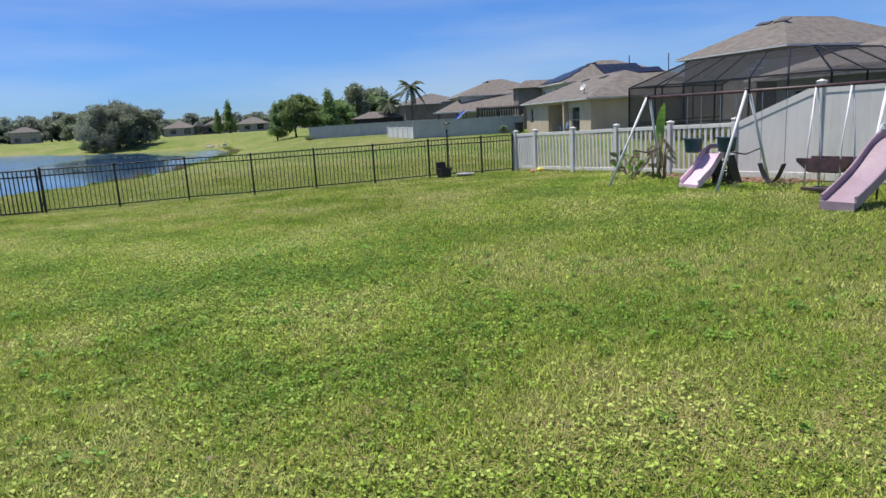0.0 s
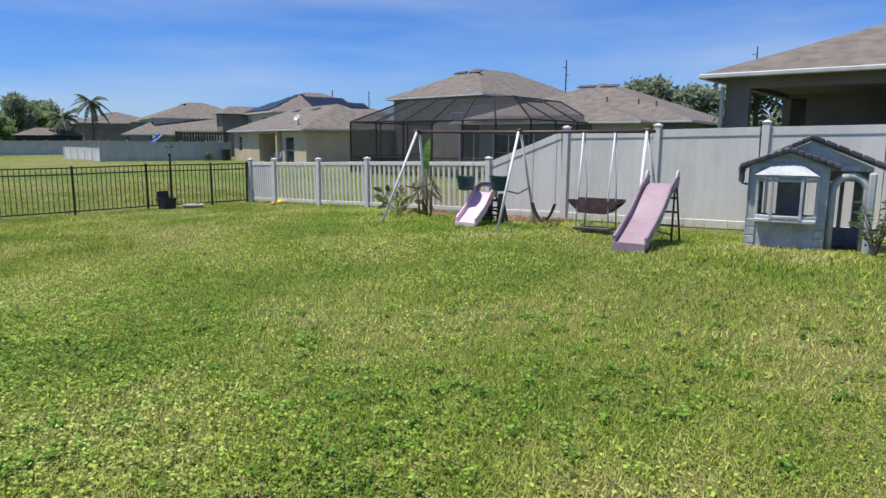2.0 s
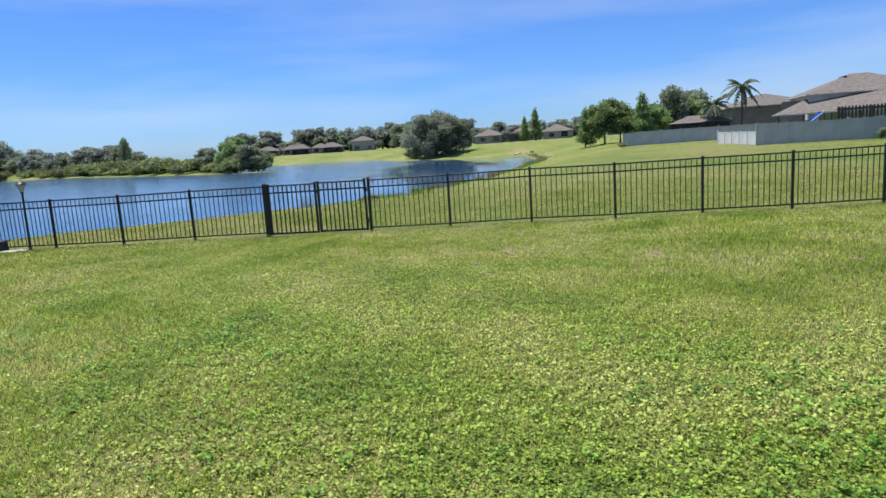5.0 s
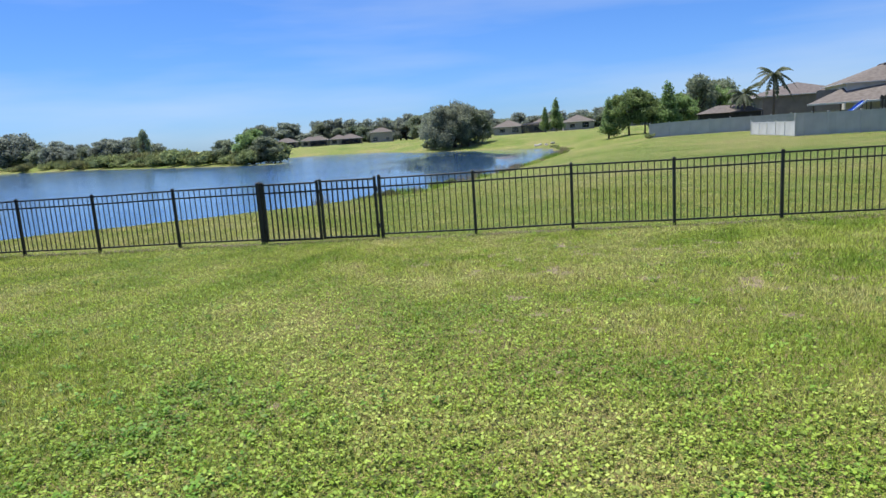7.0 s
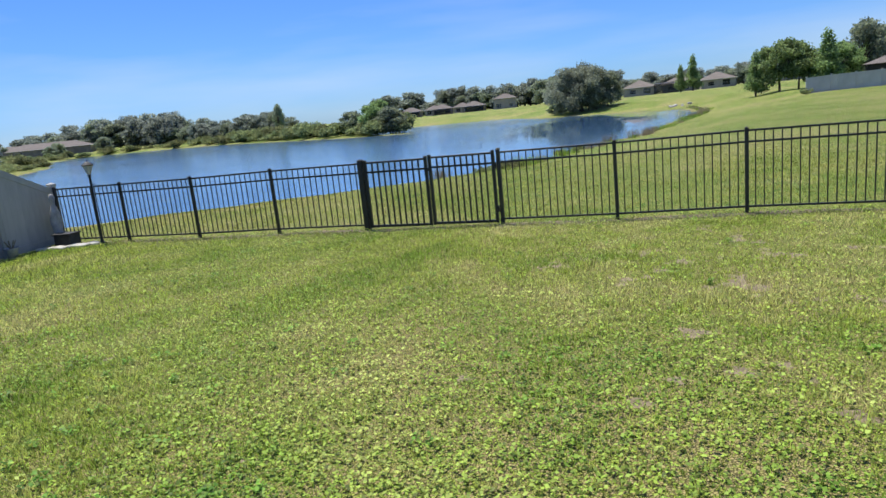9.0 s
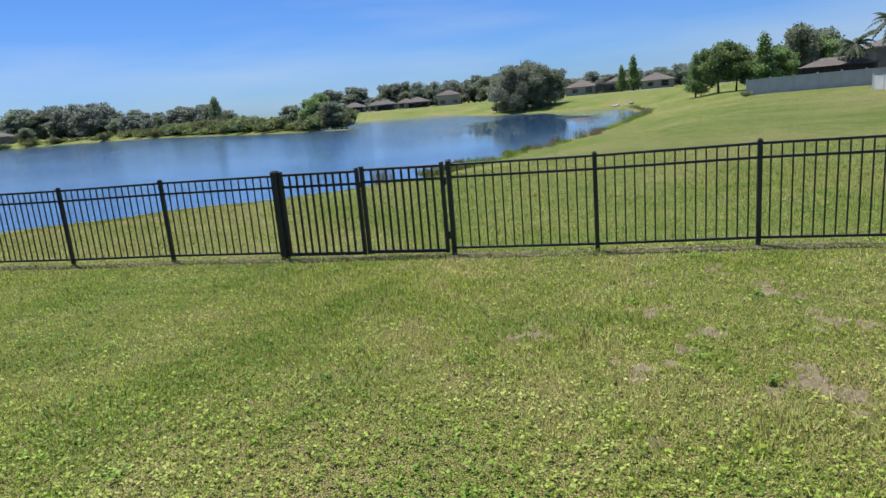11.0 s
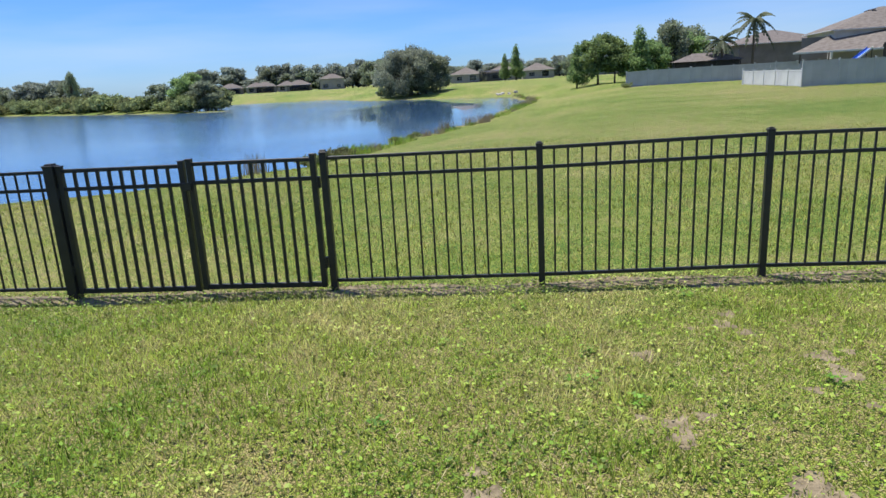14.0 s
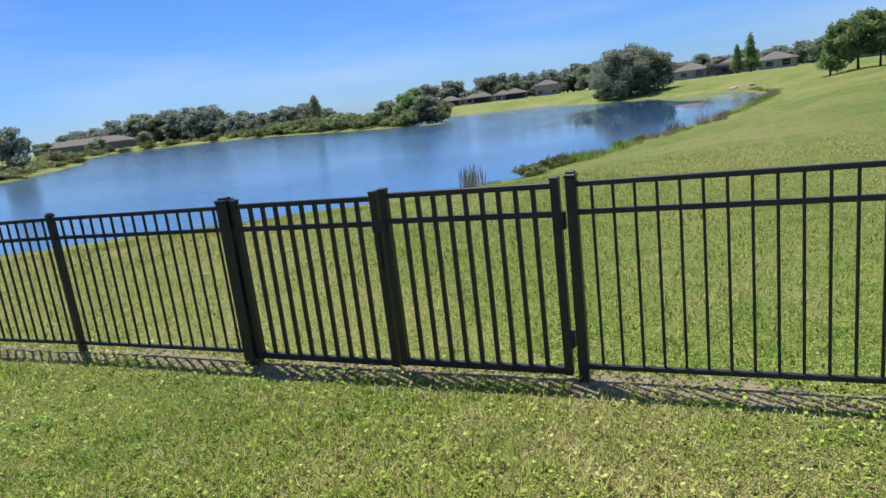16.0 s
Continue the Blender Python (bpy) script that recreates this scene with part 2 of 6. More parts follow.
def ground_material():
    """Short weedy turf: leaf-sized cells in mixed greens and straw, shade between the leaves painted dark, patchy at a
    metre's scale.
    """
    m = bpy.data.materials.new("weedy_turf")
    m.use_nodes = True
    n, l = m.node_tree.nodes, m.node_tree.links
    b = n["Principled BSDF"]
    b.inputs["Roughness"].default_value, b.inputs["Specular IOR Level"].default_value = 0.85, 0.2
    co = n.new("ShaderNodeTexCoord")
    warp, wm = n.new("ShaderNodeTexNoise"), n.new("ShaderNodeVectorMath")
    warp.inputs["Scale"].default_value = 25
    l.new(co.outputs["Object"], warp.inputs["Vector"])
    wm.operation = "MULTIPLY_ADD"
    wm.inputs[1].default_value = (0.03, 0.03, 0.03)
    l.new(warp.outputs["Color"], wm.inputs[0])
    l.new(co.outputs["Object"], wm.inputs[2])
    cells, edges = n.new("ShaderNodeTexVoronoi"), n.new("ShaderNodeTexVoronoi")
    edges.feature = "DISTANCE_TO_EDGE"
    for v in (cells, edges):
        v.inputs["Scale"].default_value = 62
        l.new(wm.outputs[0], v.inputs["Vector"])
    coarse, mid = n.new("ShaderNodeTexNoise"), n.new("ShaderNodeTexNoise")
    coarse.inputs["Scale"].default_value, coarse.inputs["Detail"].default_value = 0.35, 5
    mid.inputs["Scale"].default_value, mid.inputs["Detail"].default_value = 2.6, 6
    for v in (coarse, mid):
        l.new(co.outputs["Object"], v.inputs["Vector"])
    sep = n.new("ShaderNodeSeparateColor")
    l.new(cells.outputs["Color"], sep.inputs["Color"])

    def calc(op, x, y, z=None):
        k = n.new("ShaderNodeMath")
        k.operation = op
        for i, q in enumerate((x, y, z)):
            if q is None:
                continue
            if isinstance(q, (int, float)):
                k.inputs[i].default_value = q
            else:
                l.new(q, k.inputs[i])
        return k.outputs[0]

    val = calc("MULTIPLY_ADD", sep.outputs["Red"], 0.55, -0.36)
    val = calc("MULTIPLY_ADD", mid.outputs["Fac"], 0.75, val)
    val = calc("MULTIPLY_ADD", coarse.outputs["Fac"], 0.55, val)
    broad = n.new("ShaderNodeTexNoise")
    broad.inputs["Scale"].default_value, broad.inputs["Detail"].default_value = 0.075, 4
    l.new(co.outputs["Object"], broad.inputs["Vector"])
    val = calc("ADD", calc("MULTIPLY_ADD", broad.outputs["Fac"], 1.1, -0.57), val)
    ramp = n.new("ShaderNodeValToRGB")
    e = ramp.color_ramp.elements
    e[0].position, e[0].color = 0.22, (0.10, 0.20, 0.025, 1)
    e[1].position, e[1].color = 0.90, (0.42, 0.345, 0.17, 1)
    for pos, col in ((0.42, (0.21, 0.30, 0.045)), (0.58, (0.312, 0.36, 0.072)), (0.74, (0.375, 0.345, 0.13))):
        x = e.new(pos)
        x.color = (*col, 1)
    l.new(val, ramp.inputs["Fac"])
    # cell edges multiplied darker: shade between the leaves, put into the colour
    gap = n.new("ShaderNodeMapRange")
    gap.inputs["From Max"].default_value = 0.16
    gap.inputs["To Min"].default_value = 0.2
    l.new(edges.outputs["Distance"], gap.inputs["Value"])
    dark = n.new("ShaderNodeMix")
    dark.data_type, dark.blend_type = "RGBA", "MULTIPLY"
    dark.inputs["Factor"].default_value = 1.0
    # the fenced yard's thin soil and thatch, with shade among the blades painted in, is darker than the thick grass
    # beyond the fence
    ysp, ymr, yard = n.new("ShaderNodeSeparateXYZ"), n.new("ShaderNodeMapRange"), n.new("ShaderNodeMix")
    l.new(co.outputs["Object"], ysp.inputs["Vector"])
    l.new(calc("MULTIPLY_ADD", mid.outputs["Fac"], 0.3, ysp.outputs["Y"]), ymr.inputs["Value"])
    ymr.inputs["From Min"].default_value, ymr.inputs["From Max"].default_value = -0.25, 0.25
    ymr.inputs["To Min"].default_value, ymr.inputs["To Max"].default_value = 1, 0
    yard.data_type, yard.blend_type = "RGBA", "MULTIPLY"
    yard.inputs["B"].default_value = (0.80, 0.82, 0.70, 1)
    l.new(ymr.outputs["Result"], yard.inputs["Factor"])
    l.new(ramp.outputs["Color"], yard.inputs["A"])
    l.new(yard.outputs["Result"], dark.inputs["A"])
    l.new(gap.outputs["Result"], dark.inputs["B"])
    # wet brown rim along the water line
    sp, mr, rim = n.new("ShaderNodeSeparateXYZ"), n.new("ShaderNodeMapRange"), n.new("ShaderNodeMix")
    l.new(co.outputs["Object"], sp.inputs["Vector"])
    l.new(sp.outputs["Z"], mr.inputs["Value"])
    mr.inputs["From Min"].default_value, mr.inputs["From Max"].default_value = -1.75, -1.67
    mr.inputs["To Min"].default_value, mr.inputs["To Max"].default_value = 1, 0
    rim.data_type = "RGBA"
    l.new(mr.outputs["Result"], rim.inputs["Factor"])
    l.new(dark.outputs["Result"], rim.inputs["A"])
    rim.inputs["B"].default_value = (0.17, 0.15, 0.075, 1)
    l.new(rim.outputs["Result"], b.inputs["Base Color"])
    hgt = calc("MULTIPLY_ADD", sep.outputs["Green"], 0.5, gap.outputs["Result"])
    bp = n.new("ShaderNodeBump")
    bp.inputs["Strength"].default_value, bp.inputs["Distance"].default_value = 0.7, 0.02
    l.new(hgt, bp.inputs["Height"])
    l.new(bp.outputs["Normal"], b.inputs["Normal"])
    return m


def water_material():
    m = bpy.data.materials.new("lake_water")
    m.use_nodes = True
    n, l = m.node_tree.nodes, m.node_tree.links
    b = n["Principled BSDF"]
    b.inputs["Base Color"].default_value = (0.06, 0.135, 0.255, 1)
    b.inputs["Roughness"].default_value, b.inputs["IOR"].default_value = 0.11, 1.333
    co, mp = n.new("ShaderNodeTexCoord"), n.new("ShaderNodeMapping")
    mp.inputs["Scale"].default_value = (1.0, 1.6, 1.0)
    l.new(co.outputs["Object"], mp.inputs["Vector"])
    a, c, k = n.new("ShaderNodeTexNoise"), n.new("ShaderNodeTexNoise"), n.new("ShaderNodeTexNoise")
    a.inputs["Scale"].default_value, a.inputs["Detail"].default_value = 2.2, 3
    c.inputs["Scale"].default_value, c.inputs["Detail"].default_value = 0.035, 4
    l.new(mp.outputs["Vector"], a.inputs["Vector"])
    l.new(co.outputs["Object"], c.inputs["Vector"])
    bp, mr = n.new("ShaderNodeBump"), n.new("ShaderNodeMapRange")
    mr.inputs["From Min"].default_value, mr.inputs["From Max"].default_value = 0.42, 0.62
    mr.inputs["To Min"].default_value, mr.inputs["To Max"].default_value = 0.13, 0.38
    l.new(c.outputs["Fac"], mr.inputs["Value"])
    # calm water in the lee of the far bank
    far, lee, mul = n.new("ShaderNodeVectorMath"), n.new("ShaderNodeMapRange"), n.new("ShaderNodeMath")
    far.operation = "DISTANCE"
    far.inputs[1].default_value = (-9.5 * 5, 92, -1.75)
    wide = n.new("ShaderNodeVectorMath")
    wide.operation = "MULTIPLY"
    wide.inputs[1].default_value = (5, 1, 1)
    l.new(co.outputs["Object"], wide.inputs[0])
    l.new(wide.outputs[0], far.inputs[0])
    l.new(far.outputs["Value"], lee.inputs["Value"])
    lee.inputs["From Min"].default_value, lee.inputs["From Max"].default_value = 32, 72
    lee.inputs["To Min"].default_value, lee.inputs["To Max"].default_value = 0.03, 1.0
    mul.operation = "MULTIPLY"
    l.new(mr.outputs["Result"], mul.inputs[0])
    l.new(lee.outputs["Result"], mul.inputs[1])
    l.new(mul.outputs[0], bp.inputs["Strength"])
    gloss = n.new("ShaderNodeMath")
    gloss.operation = "MULTIPLY"
    gloss.inputs[1].default_value = 0.10
    l.new(lee.outputs["Result"], gloss.inputs[0])
    l.new(gloss.outputs[0], b.inputs["Roughness"])
    bp.inputs["Distance"].default_value = 0.10
    l.new(a.outputs["Fac"], bp.inputs["Height"])
    l.new(bp.outputs["Normal"], b.inputs["Normal"])
    return m


M_GROUND, M_WATER = ground_material(), water_material()

# ---- mesh tools ----


class Geo:
    """Gathers corners and faces of one part."""

    def __init__(self):
        self.v, self.f = [], []

    def add(self, verts, faces):
        k = len(self.v)
        self.v += [tuple(p) for p in verts]
        self.f += [tuple(i + k for i in q) for q in faces]
        return self

    def box(self, c, s, m=None, bevel=0.004):
        h = Vector(s) / 2
        b = min(bevel, min(h) * 0.45)
        ids, vs = {}, []
        for sx in (-1, 1):
            for sy in (-1, 1):
                for sz in (-1, 1):
                    sg = (sx, sy, sz)
                    for a in range(3):
                        p = [sg[i] * (h[i] - (0 if i == a else b)) for i in range(3)]
                        ids[sg, a] = len(vs)
                        vs.append(Vector(p))
        fs = []
        for a in range(3):
            i, j = (a + 1) % 3, (a + 2) % 3
            for sa in (-1, 1):
                def key(si, sj):
                    q = [0, 0, 0]
                    q[a], q[i], q[j] = sa, si, sj
                    return ids[tuple(q), a]
                q = [key(-1, -1), key(1, -1), key(1, 1), key(-1, 1)]
                fs.append(q if sa > 0 else q[::-1])
            for si in (-1, 1):
                for sj in (-1, 1):
                    def at(sa, ax):
                        q = [0, 0, 0]
                        q[a], q[i], q[j] = sa, si, sj
                        return ids[tuple(q), ax]
                    q = [at(-1, i), at(1, i), at(1, j), at(-1, j)]
                    fs.append(q if si * sj > 0 else q[::-1])
        for sx in (-1, 1):
            for sy in (-1, 1):
                for sz in (-1, 1):
                    q = [ids[(sx, sy, sz), a] for a in range(3)]
                    fs.append(q if sx * sy * sz > 0 else q[::-1])
        c = Vector(c)
        vs = [(m @ p if m else p) + c for p in vs]
        return self.add(vs, fs)

    def tube(self, pts, r, seg=10, close=True):
        pts = [Vector(p) for p in pts]
        rs = r if isinstance(r, (list, tuple)) else [r] * len(pts)
        vs, fs = [], []
        side = None
        for i, p in enumerate(pts):
            d = (pts[min(i + 1, len(pts) - 1)] - pts[max(i - 1, 0)]).normalized()
            if side is None:
                side = d.orthogonal().normalized()
            side = (side - d * side.dot(d)).normalized()
            up = d.cross(side)
            for k in range(seg):
                a = 2 * math.pi * k / seg
                vs.append(p + (side * math.cos(a) + up * math.sin(a)) * rs[i])
        for i in range(len(pts) - 1):
            for k in range(seg):
                fs.append((i * seg + k, i * seg + (k + 1) % seg, (i + 1) * seg + (k + 1) % seg, (i + 1) * seg + k))
        if close:
            fs.append(tuple(range(seg))[::-1])
            fs.append(tuple((len(pts) - 1) * seg + k for k in range(seg)))
        return self.add(vs, fs)

    def lathe(self, prof, c=(0, 0, 0), seg=16):
        vs, fs = [], []
        for r, z in prof:
            for k in range(seg):
                a = 2 * math.pi * k / seg
                vs.append((c[0] + r * math.cos(a), c[1] + r * math.sin(a), c[2] + z))
        for i in range(len(prof) - 1):
            for k in range(seg):
                fs.append((i * seg + k, i * seg + (k + 1) % seg, (i + 1) * seg + (k + 1) % seg, (i + 1) * seg + k))
        fs.append(tuple(range(seg))[::-1])
        fs.append(tuple((len(prof) - 1) * seg + k for k in range(seg)))
        return self.add(vs, fs)

    def slab(self, outline, lift):
        """A flat outline given thickness along lift."""
        o, n = [Vector(p) for p in outline], len(outline)
        vs = o + [p + Vector(lift) for p in o]
        fs = [tuple(range(n))[::-1], tuple(range(n, 2 * n))] + [(i, (i + 1) % n, n + (i + 1) % n, n + i) for i in range(n)]
        return self.add(vs, fs)

    def mesh(self, name, smooth=False):
        me = bpy.data.meshes.new(name)
        me.from_pydata(self.v, [], self.f)
        bm = bmesh.new()
        bm.from_mesh(me)
        bmesh.ops.recalc_face_normals(bm, faces=bm.faces)
        bm.to_mesh(me)
        bm.free()
        if smooth:
            me.polygons.foreach_set("use_smooth", [True] * len(me.polygons))
        return me


def part(name, geo, material, parent=None, label="", smooth=False, at=None):
    me = geo.mesh(name, smooth) if isinstance(geo, Geo) else geo
    if material and not me.materials:
        me.materials.append(material)
    ob = new(name, me)
    if parent:
        ob.parent = parent
    if at is not None:
        ob.matrix_local = at
    if label:
        ob["label"] = label
    return ob


def thing(name, label, category, m=None, group="", kind=""):
    ob = new(name)
    ob.empty_display_size = 0.2
    if m is not None:
        ob.matrix_world = m
    return tagged(ob, label, category, group, kind)


def spin(ang):
    return Matrix.Rotation(ang, 3, "Z")


# ---- terrain ----
WATER = -1.75
SHORE = [(-300, -60), (-70, -40), (-45, -8), (-32, 6), (-22, 11), (-18, 13.4), (-11.5, 17.6), (-7.2, 22.5), (-5.2, 29), (-2.2, 42), (0, 49), (4.6, 80), (5.6, 92), (3.4, 116),
         (-2, 119), (-16, 134), (-27, 140), (-41, 168), (-50, 178), (-78, 178), (-92, 205), (-110, 205), (-64, 126), (-51, 117.5), (-62, 121), (-90, 140), (-145, 181), (-208, 210), (-228, 190),
         (-200, 150), (-137, 103), (-95, 57), (-120, 20), (-300, 0)]


def smooth(a, b, x):
    t = np.clip((x - a) / (b - a), 0, 1)
    return t * t * (3 - 2 * t)


def shore_distance(x, y):
    """Distance to the water's edge, negative over the lake."""
    x, y = np.asarray(x, float), np.asarray(y, float)
    best, inside = np.full(x.shape, 1e9), np.zeros(x.shape, bool)
    for (ax, ay), (bx, by) in zip(SHORE, SHORE[1:] + SHORE[:1]):
        dx, dy = bx - ax, by - ay
        t = np.clip(((x - ax) * dx + (y - ay) * dy) / (dx * dx + dy * dy), 0, 1)
        best = np.minimum(best, np.hypot(x - ax - t * dx, y - ay - t * dy))
        if ay != by:
            inside ^= ((ay > y) != (by > y)) & (x < dx * (y - ay) / dy + ax)
    wob = 0.5 * np.sin(x * 0.9 + 1.3 * np.sin(y * 0.5)) + 0.35 * np.sin(y * 1.7 + x * 0.6)
    return np.where(inside, -best, best) + wob * 0.6


def height(x, y):
    x, y = np.asarray(x, float), np.asarray(y, float)
    d = shore_distance(x, y)
    base = 0.008 * np.clip(x, -14, 22) - 0.019 * np.clip(y, -22, 0) + 0.19 * smooth(8, 11.5, x) * (1 - 0.8 * smooth(13.2, 15.4, x)) * smooth(2, 7, -y)
    base = base - 0.16 * smooth(12, 42, y)
    far = smooth(100, 125, y) + smooth(40, 60, -x) * (1 - smooth(100, 125, y))
    base = base + far * 0.9 * smooth(6, 45, d)
    base = base + 0.012 * np.sin(x * 1.3 + y * 0.7) * np.sin(y * 1.1 - x * 0.4)
    land = WATER + (base - WATER) * (0.7 * np.clip((d + 1.5) / 14, 0, 1) + 0.3 * smooth(-1.5, 12.5, d))
    return np.where(d > -1.5, land, WATER - 0.1 + np.maximum(d + 1.5, -8) * 0.12)


def gz(x, y):
    return float(height(np.array([x]), np.array([y]))[0])


def axis(lo, hi, step, far):
    mid = np.arange(lo, hi + step, step)
    out, s, p = [], step, hi + step
    while p < far:
        s *= 1.16
        p += s
        out.append(p)
    left, s, p = [], step, lo
    while p > -far:
        s *= 1.16
        p -= s
        left.append(p)
    return np.array(left[::-1] + list(mid) + out)


gx, gy = axis(-30, 42, 0.75, 2600), axis(-26, 140, 0.9, 2600)
GX, GY = np.meshgrid(gx, gy)
GZ = height(GX, GY)
nx, ny = len(gx), len(gy)
idx = np.arange(nx * ny).reshape(ny, nx)
quads = np.stack([idx[:-1, :-1], idx[:-1, 1:], idx[1:, 1:], idx[1:, :-1]], -1).reshape(-1, 4)
me = bpy.data.meshes.new("ground")
me.from_pydata(np.stack([GX, GY, GZ], -1).reshape(-1, 3).tolist(), [], quads.tolist())
me.polygons.foreach_set("use_smooth", [True] * len(me.polygons))
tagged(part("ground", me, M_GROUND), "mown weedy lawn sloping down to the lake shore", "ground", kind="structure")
w = Geo().add([(-320, -70, WATER), (12, -70, WATER), (12, 260, WATER), (-320, 260, WATER)], [(0, 1, 2, 3)])
tagged(part("water", w, M_WATER), "calm blue lake with slight ripples", "lake", kind="structure")

# ---- black lakeside fence ----


def bar(name, w, d, h):
    return Geo().box((0, 0, h / 2), (w, d, h), bevel=0.002).mesh(name)


PICKET = bar("picket", 0.016, 0.016, 1.10)
GPICKET = bar("picket", 0.026, 0.026, 1.12)
for k in (PICKET, GPICKET):
    k.materials.append(M_BLACK)
post_geo = Geo().box((0, 0, 0.60), (0.052, 0.052, 1.24), bevel=0.003).box((0, 0, 1.228), (0.060, 0.060, 0.018), bevel=0.005).box((0, 0, 1.242), (0.036, 0.036, 0.014), bevel=0.006)
POST = post_geo.mesh("post")
POST.materials.append(M_BLACK)
gpost = Geo().box((0, 0, 0.60), (0.060, 0.060, 1.27), bevel=0.004).box((0, 0, 1.245), (0.068, 0.068, 0.02), bevel=0.006).box((0, 0, 1.262), (0.05, 0.05, 0.016), bevel=0.008)
gwide = Geo().box((0, 0, 0.60), (0.098, 0.098, 1.27), bevel=0.004).box((0, 0, 1.245), (0.107, 0.107, 0.02), bevel=0.006).box((0, 0, 1.262), (0.07, 0.07, 0.016), bevel=0.008)
WPOST = gwide.mesh("gate_post")
WPOST.materials.append(M_BLACK)
GPOST = gpost.mesh("gate_post")
GPOST.materials.append(M_BLACK)


def rail_between(a, b, hgt, parent, size=(0.028, 0.030)):
    a, b = Vector(a), Vector(b)
    d = b - a
    m = Matrix.Translation((a + b) / 2 + Vector((0, 0, hgt))) @ Vector((1, 0, 0)).rotation_difference(d).to_matrix().to_4x4()
    return part("rail", Geo().box((0, 0, 0), (d.length, *size), bevel=0.003), M_BLACK, parent, at=m)


def fence_run(xs, label):
    f = thing("metal_fence", label, "fence", pose(xs[0], 0, gz(xs[0], 0)), "black fence runs")
    o = f.matrix_world.translation.copy()
    pts = [Vector((x, 0, gz(x, 0))) - o for x in xs]
    for i, p in enumerate(pts):
        big = GPOST if abs(xs[i]) < 0.05 else WPOST if abs(xs[i] + 2.48) < 0.01 else POST
        part("post", big, None, f, at=Matrix.Translation(p) @ pose(0, 0, 0, random.uniform(-0.5, 0.5), random.uniform(-0.5, 0.5), 0))
    for a, b in zip(pts, pts[1:]):
        for h in (0.10, 1.035, 1.195):
            rail_between(a, b, h, f)
        n = max(2, round((b - a).length / 0.1144))
        for k in range(1, n):
            p = a.lerp(b, k / n)
            part("picket", PICKET, None, f, at=Matrix.Translation(p + Vector((0, 0, 0.09))))
    return f


fence_run([0.02, 1.866, 3.70, 5.526, 7.355, 9.172, 10.967, 12.77, 13.86], "black aluminium picket fence with flat-topped posts")
fence_run([-9.90, -8.06, -6.23, -4.36, -2.48], "black aluminium picket fence beside the double gate")


def gate_leaf(x0, x1, hinge_left):
    g = thing("metal_gate", "closed black aluminium garden gate leaf, thick pickets", "gate", pose(x0, 0, gz((x0 + x1) / 2, 0)), "double gate leaves")
    w = x1 - x0
    for x in (0.025, w - 0.025):
        part("stile", Geo().box((x, 0, 0.645), (0.05, 0.05, 1.19), bevel=0.003).box((x, 0, 1.243), (0.055, 0.055, 0.012), bevel=0.004), M_BLACK, g)
    for z in (0.075, 1.035, 1.20):
        part("rail", Geo().box((w / 2, 0, z), (w - 0.1, 0.034, 0.045 if z < 0.5 else 0.034), bevel=0.003), M_BLACK, g)
    n = 10
    for k in range(1, n):
        part("picket", GPICKET, None, g, at=pose(0.05 + (w - 0.1) * k / n, 0, 0.08))
    hx = -0.012 if hinge_left else w + 0.012
    for z in (0.28, 1.0):
        part("hinge", Geo().box((hx, -0.012, z), (0.03, 0.04, 0.10), bevel=0.003).tube([(hx, -0.034, z - 0.05), (hx, -0.034, z + 0.05)], 0.009, 8), M_BLACK, g, "black butt hinge")
    if hinge_left:
        part("latch", Geo().box((w + 0.005, -0.035, 1.02), (0.10, 0.02, 0.07), bevel=0.004).box((w - 0.02, -0.03, 0.86), (0.028, 0.02, 0.26), bevel=0.004), M_BLACK, g, "black gate latch")
    return g


gate_leaf(-2.42, -1.228, True)
gate_leaf(-1.205, -0.045, False)

# ---- vinyl side fences ----


